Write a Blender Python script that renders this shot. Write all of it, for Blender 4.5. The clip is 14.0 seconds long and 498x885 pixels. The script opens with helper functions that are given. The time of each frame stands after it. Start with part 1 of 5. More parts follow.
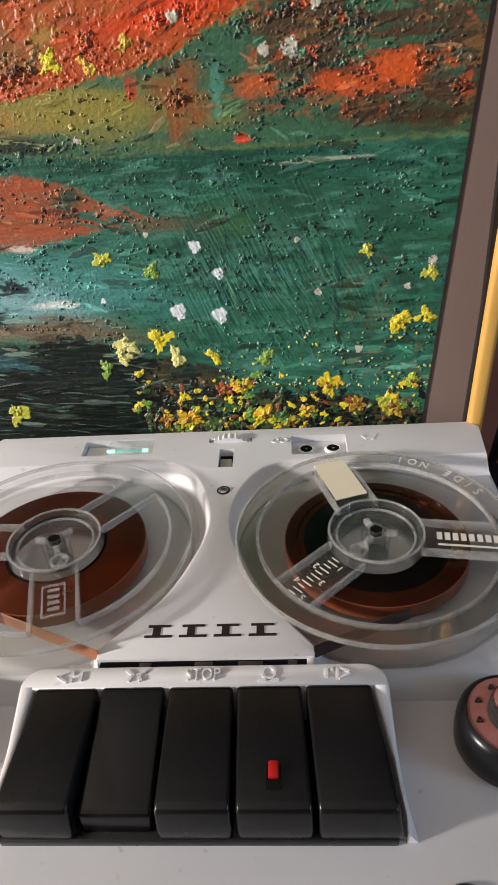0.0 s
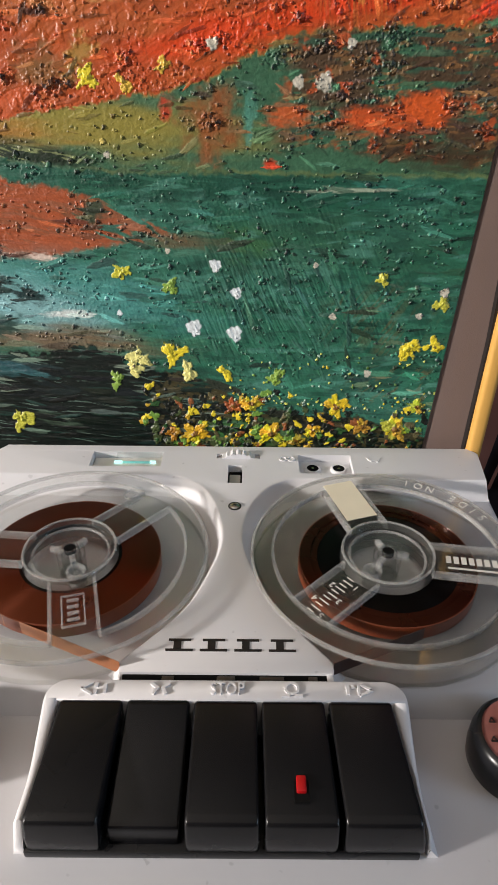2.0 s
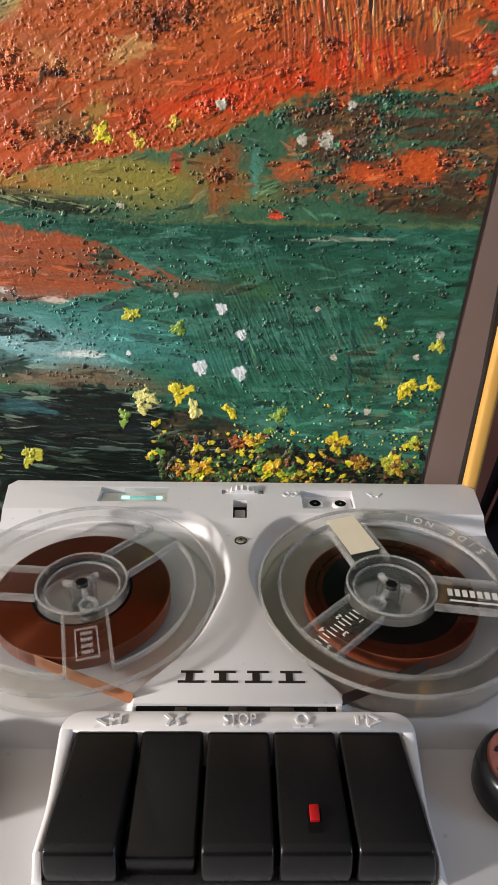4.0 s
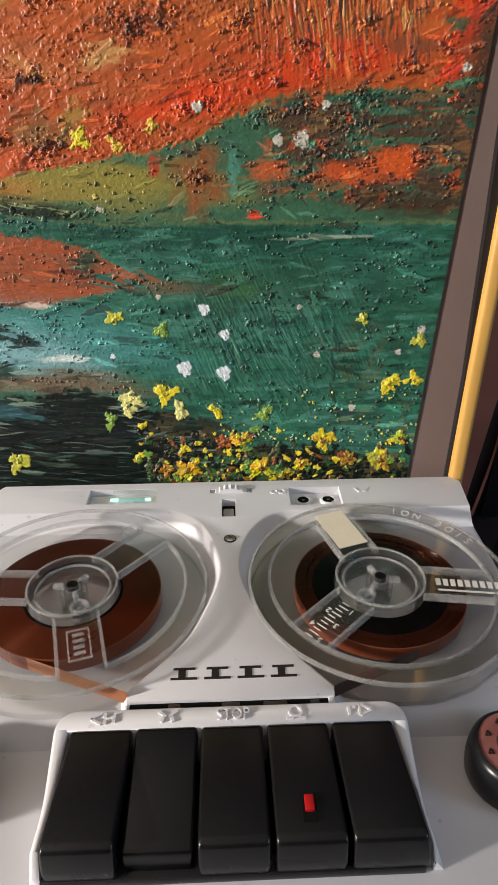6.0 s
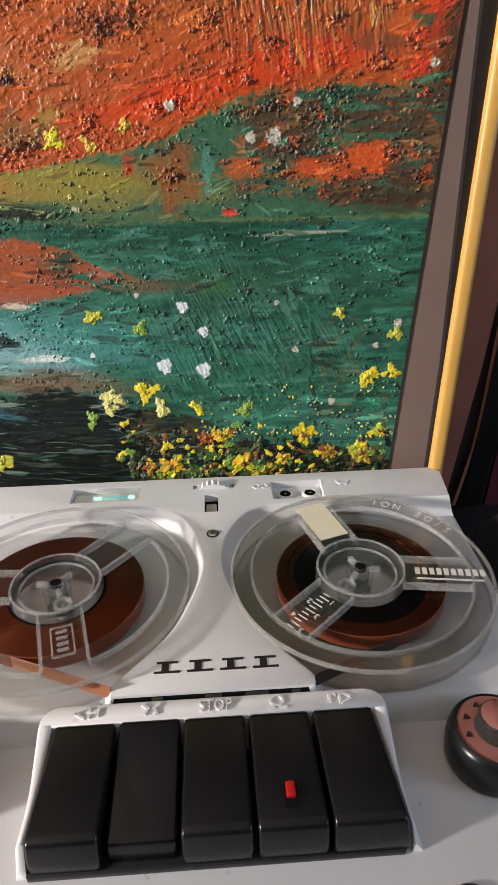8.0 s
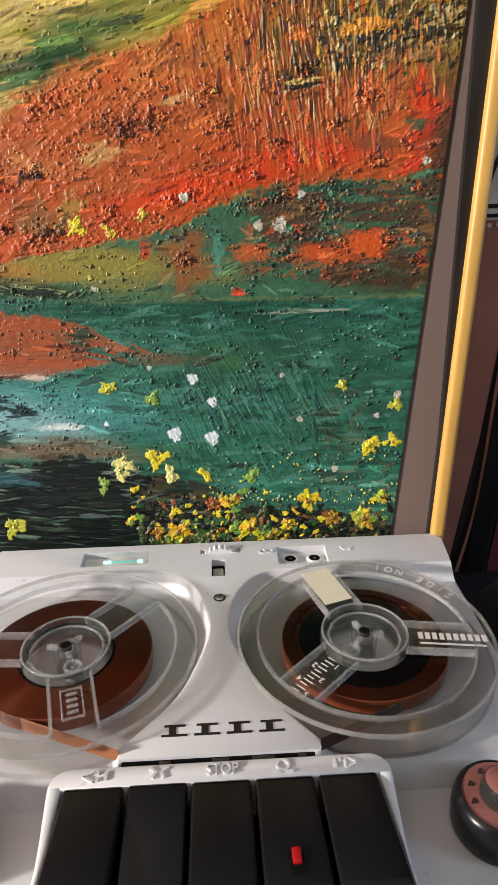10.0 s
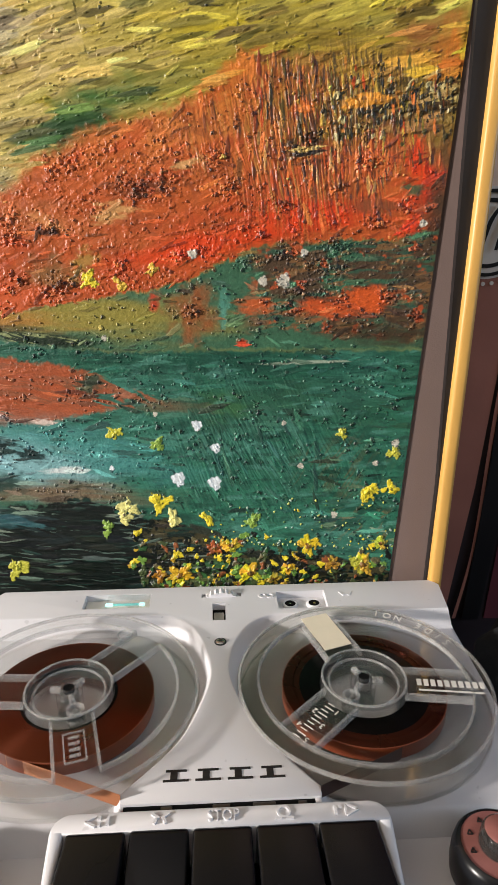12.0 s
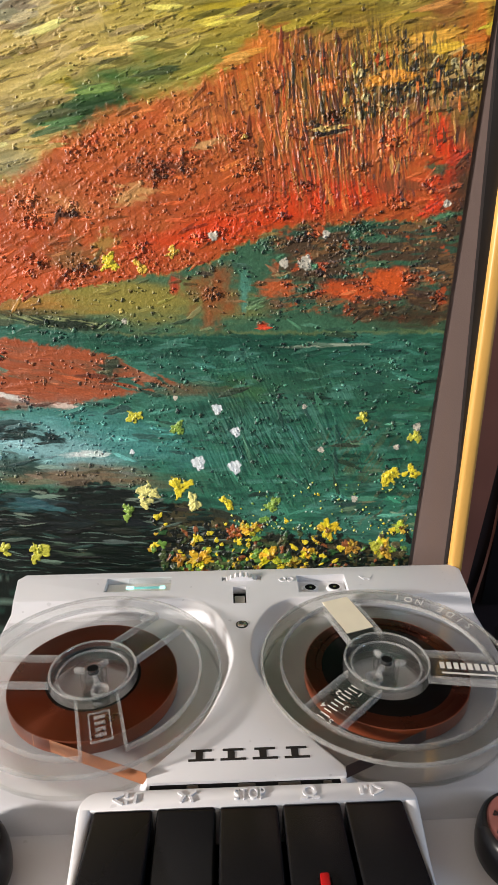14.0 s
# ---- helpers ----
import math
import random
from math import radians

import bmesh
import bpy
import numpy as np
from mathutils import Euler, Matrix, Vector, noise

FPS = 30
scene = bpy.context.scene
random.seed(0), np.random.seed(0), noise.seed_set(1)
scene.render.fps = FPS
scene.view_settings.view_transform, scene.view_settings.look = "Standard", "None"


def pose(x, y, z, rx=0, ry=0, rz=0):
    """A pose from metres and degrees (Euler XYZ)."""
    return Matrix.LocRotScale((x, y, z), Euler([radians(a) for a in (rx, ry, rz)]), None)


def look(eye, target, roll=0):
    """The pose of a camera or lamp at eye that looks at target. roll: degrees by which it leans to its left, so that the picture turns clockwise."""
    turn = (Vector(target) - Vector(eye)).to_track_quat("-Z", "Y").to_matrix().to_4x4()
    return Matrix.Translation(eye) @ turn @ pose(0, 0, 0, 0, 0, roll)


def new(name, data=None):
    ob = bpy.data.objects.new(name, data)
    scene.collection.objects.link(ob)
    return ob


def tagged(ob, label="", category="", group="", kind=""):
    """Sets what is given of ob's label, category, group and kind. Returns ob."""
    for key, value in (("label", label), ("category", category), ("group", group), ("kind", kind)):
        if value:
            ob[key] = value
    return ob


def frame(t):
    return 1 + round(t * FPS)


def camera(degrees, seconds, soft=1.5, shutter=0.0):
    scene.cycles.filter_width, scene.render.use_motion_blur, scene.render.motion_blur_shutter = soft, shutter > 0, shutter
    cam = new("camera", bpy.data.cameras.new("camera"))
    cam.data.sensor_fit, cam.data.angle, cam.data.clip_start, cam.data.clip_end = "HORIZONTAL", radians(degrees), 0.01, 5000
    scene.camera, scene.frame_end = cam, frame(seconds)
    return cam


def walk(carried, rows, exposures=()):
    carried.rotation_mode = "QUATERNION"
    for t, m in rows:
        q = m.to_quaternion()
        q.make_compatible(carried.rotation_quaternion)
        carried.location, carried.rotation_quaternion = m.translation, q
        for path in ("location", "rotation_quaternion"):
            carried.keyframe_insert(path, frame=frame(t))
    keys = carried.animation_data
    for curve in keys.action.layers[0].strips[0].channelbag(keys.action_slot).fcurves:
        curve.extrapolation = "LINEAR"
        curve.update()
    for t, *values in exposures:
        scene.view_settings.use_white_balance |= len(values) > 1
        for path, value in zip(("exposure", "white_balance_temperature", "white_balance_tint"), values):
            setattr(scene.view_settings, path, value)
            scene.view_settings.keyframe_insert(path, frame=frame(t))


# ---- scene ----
import functools

cam = camera(42.0, 14.0)
PATH = [
    (0, (0.0284, 0.0314, 1.0228), (-0.0896, 1.6908, -0.0874), -4.37),
    (0.5, (0.0211, 0.0289, 1.0273), (-0.1002, 1.6994, -0.0658), -4.11),
    (1, (0.0173, 0.0273, 1.0256), (-0.0360, 1.7017, -0.0669), -2.34),
    (1.5, (0.0107, 0.0294, 1.0248), (-0.0216, 1.6891, -0.0908), -0.97),
    (2, (0.0050, 0.0280, 1.0289), (0.0122, 1.7080, -0.0563), 0.71),
    (2.5, (0.0042, 0.0261, 1.0294), (0.0032, 1.7157, -0.0407), -0.05),
    (3, (0.0005, 0.0264, 1.0331), (0.0129, 1.7216, -0.0282), 0.90),
    (3.2, (-0.0020, 0.0252, 1.0350), (0.0256, 1.7336, -0.0046), 1.59),
    (5.3, (-0.0022, 0.0177, 1.0341), (0.0570, 1.7599, 0.0535), 0.29),
    (5.5, (-0.0015, 0.0176, 1.0353), (0.0560, 1.7565, 0.0490), 0.14),
    (6, (-0.0003, 0.0170, 1.0333), (0.0662, 1.7578, 0.0510), -0.13),
    (6.5, (0.0024, 0.0154, 1.0336), (0.0705, 1.7566, 0.0518), -0.83),
    (7, (0.0036, 0.0145, 1.0336), (0.0890, 1.7486, 0.0410), -0.90),
    (9.3, (0.0052, 0.0101, 1.0357), (0.1021, 1.7656, 0.0824), -1.03),
    (9.5, (0.0045, 0.0085, 1.0369), (0.1030, 1.7828, 0.1193), -0.94),
    (10, (0.0027, 0.0032, 1.0398), (0.0921, 1.8302, 0.2309), -0.85),
    (10.5, (0.0004, -0.0003, 1.0435), (0.1092, 1.8480, 0.2871), 0.02),
    (11, (0.0002, -0.0025, 1.0454), (0.1100, 1.8598, 0.3246), 0.06),
    (11.5, (-0.0004, -0.0042, 1.0457), (0.1024, 1.8703, 0.3561), 0.03),
    (12, (-0.0010, -0.0040, 1.0456), (0.1045, 1.8698, 0.3543), 0.08),
    (12.5, (0.0033, -0.0033, 1.0415), (0.0680, 1.8633, 0.3261), -1.53),
    (13, (-0.0047, -0.0046, 1.0440), (0.0790, 1.8642, 0.3364), -0.24),
    (13.5, (-0.0075, -0.0034, 1.0437), (0.0692, 1.8609, 0.3237), 0.18),
    (14, (-0.0064, -0.0037, 1.0430), (0.0673, 1.8588, 0.3181), -0.24),
]
walk(cam, [(t, look(eye, target, roll)) for t, eye, target, roll in PATH],
     exposures=[(0, -0.16), (7, -0.18), (10, -0.04), (14, 0.0)])

# world, sky and the daylight that comes in by the two windows
world = bpy.data.worlds.new("world")
scene.world = world
world.use_nodes = True
wn = world.node_tree.nodes
sky = wn.new("ShaderNodeTexSky")
sky.sky_type, sky.sun_disc, sky.sun_elevation, sky.sun_rotation = "NISHITA", False, radians(22), radians(-110)
wn["Background"].inputs["Strength"].default_value = 0.08
world.node_tree.links.new(sky.outputs[0], wn["Background"].inputs["Color"])


def area(name, eye, target, sx, sy, watts, colour):
    d = bpy.data.lights.new(name, "AREA")
    d.shape, d.size, d.size_y, d.energy, d.color = "RECTANGLE", sx, sy, watts, colour
    ob = new(name, d)
    ob.matrix_world = look(eye, target)
    return ob


area("window_light_west", (-2.54, -0.676, 1.55), (0, 0.2, 0.85), 0.20, 0.20, 137.0, (1.0, 0.93, 0.865))
area("window_light_east", (1.74, -0.55, 1.55), (0, 0.2, 0.9), 0.7, 0.9, 12.5, (0.60, 0.78, 1.0))


# ---- materials ----
def srgb(r, g, b):
    return tuple(((c / 255) / 12.92 if c / 255 <= 0.04045 else ((c / 255 + 0.055) / 1.055) ** 2.4) for c in (r, g, b))


def mat(name, base, rough=0.5, metal=0.0, var=0.12, scale=30.0, bump=0.1, fine=600.0, coat=0.0, spots=0.0, emit=None):
    """A surface with two scales of variation, at real size in object space."""
    m = bpy.data.materials.new(name)
    m.use_nodes = True
    n, l = m.node_tree.nodes, m.node_tree.links
    p = n["Principled BSDF"]
    co = n.new("ShaderNodeNewGeometry")
    a, b = n.new("ShaderNodeTexNoise"), n.new("ShaderNodeTexNoise")
    a.inputs["Scale"].default_value, a.inputs["Detail"].default_value = scale, 5
    b.inputs["Scale"].default_value, b.inputs["Detail"].default_value = fine, 3
    l.new(co.outputs["Position"], a.inputs["Vector"]), l.new(co.outputs["Position"], b.inputs["Vector"])
    mix = n.new("ShaderNodeMix")
    mix.data_type = "RGBA"
    mix.inputs["A"].default_value = (*[c * (1 - var) for c in base], 1)
    mix.inputs["B"].default_value = (*[min(1, c * (1 + var)) for c in base], 1)
    l.new(a.outputs["Fac"], mix.inputs["Factor"])
    out = mix.outputs["Result"]
    if spots:
        s = n.new("ShaderNodeTexNoise")
        s.inputs["Scale"].default_value, s.inputs["Detail"].default_value = 260, 1
        l.new(co.outputs["Position"], s.inputs["Vector"])
        r = n.new("ShaderNodeMapRange")
        r.inputs["From Min"].default_value, r.inputs["From Max"].default_value = 0.73, 0.78
        r.inputs["To Max"].default_value = spots
        l.new(s.outputs["Fac"], r.inputs["Value"])
        d = n.new("ShaderNodeMix")
        d.data_type = "RGBA"
        d.inputs["B"].default_value = (*[c * 0.25 for c in base], 1)
        l.new(r.outputs["Result"], d.inputs["Factor"]), l.new(out, d.inputs["A"])
        out = d.outputs["Result"]
    l.new(out, p.inputs["Base Color"])
    rr = n.new("ShaderNodeMapRange")
    rr.inputs["To Min"].default_value, rr.inputs["To Max"].default_value = max(0.03, rough - 0.1), min(1, rough + 0.1)
    l.new(a.outputs["Fac"], rr.inputs["Value"]), l.new(rr.outputs["Result"], p.inputs["Roughness"])
    p.inputs["Metallic"].default_value = metal
    p.inputs["Coat Weight"].default_value = coat
    if bump:
        k = n.new("ShaderNodeBump")
        k.inputs["Strength"].default_value, k.inputs["Distance"].default_value = bump, 0.0004
        l.new(b.outputs["Fac"], k.inputs["Height"]), l.new(k.outputs["Normal"], p.inputs["Normal"])
    if emit:
        p.inputs["Emission Color"].default_value, p.inputs["Emission Strength"].default_value = (*emit[0], 1), emit[1]
    return m


def clear(name, tint, milk, milk_colour, rough=0.06):
    """Thin clear plastic: lets light straight through, with Fresnel gloss and a little haze."""
    m = bpy.data.materials.new(name)
    m.use_nodes = True
    n, l = m.node_tree.nodes, m.node_tree.links
    n.remove(n["Principled BSDF"])
    t, d, g = n.new("ShaderNodeBsdfTransparent"), n.new("ShaderNodeBsdfDiffuse"), n.new("ShaderNodeBsdfGlossy")
    t.inputs["Color"].default_value, d.inputs["Color"].default_value = (*tint, 1), (*milk_colour, 1)
    g.inputs["Roughness"].default_value = rough
    no, ma = n.new("ShaderNodeTexNoise"), n.new("ShaderNodeMapRange")
    no.inputs["Scale"].default_value, no.inputs["Detail"].default_value = 90, 5
    ma.inputs["To Min"].default_value, ma.inputs["To Max"].default_value = milk * 0.5, milk * 1.5
    co = n.new("ShaderNodeNewGeometry")
    l.new(co.outputs["Position"], no.inputs["Vector"]), l.new(no.outputs["Fac"], ma.inputs["Value"])
    m1, m2, f = n.new("ShaderNodeMixShader"), n.new("ShaderNodeMixShader"), n.new("ShaderNodeMapRange")
    lw, pw = n.new("ShaderNodeLayerWeight"), n.new("ShaderNodeMath")
    lw.inputs["Blend"].default_value, pw.operation, pw.inputs[1].default_value = 0.5, "POWER", 4.0
    f.inputs["To Min"].default_value, f.inputs["To Max"].default_value = 0.035, 0.75
    l.new(lw.outputs["Facing"], pw.inputs[0]), l.new(pw.outputs[0], f.inputs["Value"])
    l.new(ma.outputs["Result"], m1.inputs["Fac"]), l.new(t.outputs[0], m1.inputs[1]), l.new(d.outputs[0], m1.inputs[2])
    l.new(f.outputs[0], m2.inputs["Fac"]), l.new(m1.outputs[0], m2.inputs[1]), l.new(g.outputs[0], m2.inputs[2])
    l.new(m2.outputs[0], n["Material Output"].inputs["Surface"])
    return m


CASE = mat("white_enamel", srgb(211, 210, 213), 0.48, var=0.04, scale=25, bump=0.05, fine=900, spots=0.25)
DECK = mat("grey_enamel", srgb(194, 193, 197), 0.46, var=0.05, scale=30, bump=0.05, fine=900, spots=0.3)
KEY = mat("black_plastic", (0.006, 0.006, 0.007), 0.27, var=0.15, scale=12, bump=0)
KEY.node_tree.nodes["Principled BSDF"].inputs["Specular IOR Level"].default_value = 0.32
SLOT = mat("dark_cavity", (0.005, 0.005, 0.005), 0.9, var=0.3)
SLOT.node_tree.nodes["Principled BSDF"].inputs["Specular IOR Level"].default_value = 0.1
DULL = mat("dull_steel", (0.12, 0.115, 0.11), 0.45, 1.0, var=0.1, scale=200, bump=0.1)
INK = mat("black_ink", (0.012, 0.012, 0.013), 0.4, var=0.2, bump=0)
SLIDER = mat("grey_plastic", srgb(150, 146, 138), 0.45, var=0.08, bump=0.05)
RED = mat("red_plastic", srgb(178, 16, 22), 0.35, var=0.1, bump=0.05)
STEEL = mat("bright_steel", (0.62, 0.61, 0.60), 0.25, 1.0, var=0.1, scale=200, bump=0.1)
CLEAR = clear("clear_polystyrene", (0.975, 0.975, 0.97), 0.008, (0.8, 0.8, 0.78), 0.05)
SMOKE = clear("aged_polystyrene", (0.972, 0.965, 0.95), 0.030, (0.72, 0.69, 0.62), 0.05)
HUBCLEAR = clear("clear_hub_plastic", (0.94, 0.945, 0.94), 0.03, (0.8, 0.81, 0.8), 0.03)
# milk white mixed in for the glints on moulded edges
RIB = clear("glint_white_plastic", (0.95, 0.95, 0.95), 0.16, (0.92, 0.92, 0.91), 0.07)
DIAL = clear("pink_dial_plastic", (0.8, 0.5, 0.48), 0.75, srgb(158, 104, 98), 0.1)
DIAL_L = clear("yellowed_dial_plastic", (0.8, 0.8, 0.6), 0.75, srgb(205, 205, 170), 0.1)
PAPER = mat("cream_paper", srgb(226, 216, 192), 0.75, var=0.05, scale=120, bump=0.2)
PRINT = mat("white_print", srgb(215, 212, 205), 0.6, var=0.1, bump=0)
def wound(name, base, rough):
    """Edge-on wound tape: fine turns that draw the light out into a fan."""
    m = mat(name, base, rough, 0.85, var=0.10, scale=60, bump=0.0)
    n, l = m.node_tree.nodes, m.node_tree.links
    tg = n.new("ShaderNodeTangent")
    tg.direction_type, tg.axis = "RADIAL", "Z"
    p = n["Principled BSDF"]
    p.inputs["Anisotropic"].default_value, p.inputs["Anisotropic Rotation"].default_value = 0.9, 0.25
    l.new(tg.outputs[0], p.inputs["Tangent"])
    return m


TAPE = wound("brown_oxide_tape", srgb(94, 45, 27), 0.30)
TAPE_EDGE = mat("rust_oxide_tape", srgb(102, 49, 28), 0.32, var=0.2, scale=80, bump=0.05)
TAPE_DARK = wound("dark_leader_tape", (0.006, 0.005, 0.005), 0.34)
TAPE_OLD = wound("dark_brown_oxide_tape", srgb(70, 34, 22), 0.28)
LEADER = mat("dark_brown_leader", srgb(58, 40, 36), 0.4, var=0.2, scale=80, bump=0.05)
STRAND = mat("tan_tape_strand", srgb(152, 98, 66), 0.34, var=0.12, scale=120, bump=0.03)
GLOW = mat("lit_indicator", (0.1, 0.5, 0.45), 0.4, var=0.02, bump=0, emit=((0.62, 1.0, 0.95), 1.5))
GLOW_DIM = mat("dim_indicator", (0.1, 0.4, 0.38), 0.4, var=0.02, bump=0, emit=((0.35, 0.9, 0.85), 0.45))
MATBOARD = mat("taupe_mat_board", srgb(118, 100, 94), 0.8, var=0.06, scale=40, bump=0.25, fine=1500)
SHADE_EDGE = mat("dark_edge_shade", (0.012, 0.010, 0.010), 0.55, var=0.3)
GOLD = mat("honey_lacquered_wood", srgb(212, 164, 86), 0.40, var=0.12, scale=35, bump=0.1, coat=0.08)
WALL = mat("plaster_wall", srgb(66, 61, 57), 0.9, var=0.05, scale=4, bump=0.3, fine=200)
TABLE = mat("dark_table_wood", (0.035, 0.022, 0.016), 0.4, var=0.35, scale=14, bump=0.15)
FLOORWOOD = mat("oak_floor", srgb(120, 84, 56), 0.5, var=0.25, scale=6, bump=0.15)
CLOTH = mat("black_cloth", (0.004, 0.004, 0.0045), 0.95, var=0.3, scale=60, bump=0.6, fine=900)
MAUVE = mat("mauve_brown_paint", srgb(168, 112, 98), 0.5, var=0.35, scale=22, bump=0.2)
PLUM = mat("plum_paint", srgb(100, 48, 58), 0.5, var=0.35, scale=18, bump=0.2)
DUSK = mat("dusky_paint", srgb(44, 34, 38), 0.55, var=0.3, scale=20, bump=0.2)
PALE = mat("pale_peach_paint", srgb(236, 212, 198), 0.5, var=0.08, scale=15, bump=0.2)
BLACKP = mat("black_paint", (0.008, 0.007, 0.008), 0.45, var=0.3)
WHITEP = mat("white_paint", srgb(220, 214, 210), 0.5, var=0.05)
SASH = mat("white_gloss_paint", srgb(222, 220, 214), 0.4, var=0.04)
GLASS = clear("window_glass", (0.97, 0.98, 0.98), 0.01, (0.8, 0.8, 0.8), 0.02)


# ---- mesh helpers ----
def part(name, bm, material, parent=None, label="", smooth=40):
    me = bpy.data.meshes.new(name)
    bmesh.ops.recalc_face_normals(bm, faces=bm.faces)
    bm.to_mesh(me)
    bm.free()
    me.materials.append(material)
    if smooth:
        me.shade_smooth()
        me.set_sharp_from_angle(angle=radians(smooth))
    ob = new(name, me)
    ob.parent = parent
    if label:
        ob["label"] = label
    return ob


def box(x0, x1, y0, y1, z0, z1, bevel=0.0, seg=2, bm=None):
    b = bmesh.new()
    bmesh.ops.create_cube(b, size=1, matrix=Matrix.LocRotScale(((x0 + x1) / 2, (y0 + y1) / 2, (z0 + z1) / 2), None, (x1 - x0, y1 - y0, z1 - z0)))
    if bevel:
        bmesh.ops.bevel(b, geom=b.edges[:], offset=bevel, segments=seg, profile=0.5, affect="EDGES")
    return join(bm, b)


def join(bm, b):
    if bm is None:
        return b
    me = bpy.data.meshes.new("tmp")
    b.to_mesh(me)
    b.free()
    bm.from_mesh(me)
    bpy.data.meshes.remove(me)
    return bm


def lathe(profile, x=0, y=0, n=72, bm=None, close=False):
    """A turned body: profile rows (radius, z)."""
    b = bmesh.new()
    rings = []
    for r, z in profile:
        if r < 1e-6:
            rings.append([b.verts.new((x, y, z))])
        else:
            rings.append([b.verts.new((x + r * math.cos(2 * math.pi * i / n), y + r * math.sin(2 * math.pi * i / n), z)) for i in range(n)])
    pairs = list(zip(rings, rings[1:])) + ([(rings[-1], rings[0])] if close else [])
    for p, q in pairs:
        for i in range(n):
            j = (i + 1) % n
            if len(p) == 1 and len(q) == 1:
                continue
            if len(p) == 1:
                b.faces.new((p[0], q[i], q[j]))
            elif len(q) == 1:
                b.faces.new((p[i], p[j], q[0]))
            else:
                b.faces.new((p[i], p[j], q[j], q[i]))
    return join(bm, b)


def prism(points, z0, z1, bm=None, bevel=0.0):
    """A flat outline, given a height."""
    b = bmesh.new()
    f = b.faces.new([b.verts.new((x, y, z0)) for x, y in points])
    r = bmesh.ops.extrude_face_region(b, geom=[f])
    bmesh.ops.translate(b, vec=(0, 0, z1 - z0), verts=[v for v in r["geom"] if isinstance(v, bmesh.types.BMVert)])
    if bevel:
        bmesh.ops.bevel(b, geom=b.edges[:], offset=bevel, segments=2, profile=0.5, affect="EDGES")
    return join(bm, b)


def bar(p, q, w, z0, z1, bm=None):
    """A straight bar of width w between two points of the plan."""
    d = Vector((q[0] - p[0], q[1] - p[1])).normalized()
    s = Vector((-d.y, d.x)) * (w / 2)
    return prism([(p[0] - s.x, p[1] - s.y), (q[0] - s.x, q[1] - s.y), (q[0] + s.x, q[1] + s.y), (p[0] + s.x, p[1] + s.y)], z0, z1, bm)


def spline(points, n=8):
    """A smooth line through the points."""
    pts = [Vector(p) for p in points]
    out = []
    for i in range(len(pts) - 1):
        a, b, c, d = pts[max(0, i - 1)], pts[i], pts[i + 1], pts[min(len(pts) - 1, i + 2)]
        for k in range(n):
            t = k / n
            out.append(0.5 * (2 * b + (c - a) * t + (2 * a - 5 * b + 4 * c - d) * t * t + (3 * b - a - 3 * c + d) * t ** 3))
    return [(p.x, p.y) for p in out] + [tuple(points[-1])]


def letters(text, size, x, y, z, depth, name, material, parent, turn=0.0, squeeze=1.0):
    cu = bpy.data.curves.new(name, "FONT")
    cu.body, cu.size, cu.extrude, cu.align_x, cu.align_y = text, size, depth, "CENTER", "CENTER"
    tmp = bpy.data.objects.new(name, cu)
    scene.collection.objects.link(tmp)
    me = bpy.data.meshes.new_from_object(tmp.evaluated_get(bpy.context.evaluated_depsgraph_get()))
    bpy.data.objects.remove(tmp)
    me.transform(pose(x, y, z, 0, 0, turn) @ Matrix.Diagonal((squeeze, 1, 1, 1)))
    me.materials.clear()
    me.materials.append(material)
    ob = new(name, me)
    ob.parent = parent
    return ob


def cut(ob, cutters):
    """Cuts pockets into a part and keeps the plain mesh."""
    for c in cutters:
        m = ob.modifiers.new("cut", "BOOLEAN")
        m.object, m.operation, m.solver = c, "DIFFERENCE", "EXACT"
    me = bpy.data.meshes.new_from_object(ob.evaluated_get(bpy.context.evaluated_depsgraph_get()))
    ob.modifiers.clear()
    ob.data = me
    me.shade_smooth()
    me.set_sharp_from_angle(angle=radians(35))
    for c in cutters:
        bpy.data.objects.remove(c)


def thing(name, label, category, m=None, group="", kind=""):
    ob = new(name)
    if m is not None:
        ob.matrix_world = m
    return tagged(ob, label, category, group, kind)


def structure(name, bm, material, label, category):
    return tagged(part(name, bm, material), label, category, kind="structure")


# ---- the room ----
ZT = 0.75                      # table top
X0, X1, Y0, Y1, ZC = -2.6, 1.8, -2.2, 0.47, 2.6


def wall_with_window(name, x0, x1, wy0, wy1, wz0, wz1):
    b = box(x0, x1, Y0 - 0.15, wy0, 0, ZC)
    box(x0, x1, wy1, Y1 + 0.15, 0, ZC, bm=b)
    box(x0, x1, wy0, wy1, 0, wz0, bm=b)
    box(x0, x1, wy0, wy1, wz1, ZC, bm=b)
    structure(name, b, WALL, "plain grey-brown plaster wall with a window opening", "wall")


def window(name, x, wy0, wy1, wz0, wz1):
    w = thing(name, "small white painted window set in the plaster wall", "window", kind="structure")
    b = box(x - 0.02, x + 0.02, wy0, wy0 + 0.03, wz0, wz1)
    box(x - 0.02, x + 0.02, wy1 - 0.03, wy1, wz0, wz1, bm=b)
    box(x - 0.02, x + 0.02, wy0 + 0.03, wy1 - 0.03, wz0, wz0 + 0.03, bm=b)
    box(x - 0.02, x + 0.02, wy0 + 0.03, wy1 - 0.03, wz1 - 0.03, wz1, bm=b)
    part("window_frame", b, SASH, w)
    g = part("pane", box(x - 0.003, x + 0.003, wy0 + 0.03, wy1 - 0.03, wz0 + 0.03, wz1 - 0.03), GLASS, w, "clear glass pane")
    g.visible_shadow = False


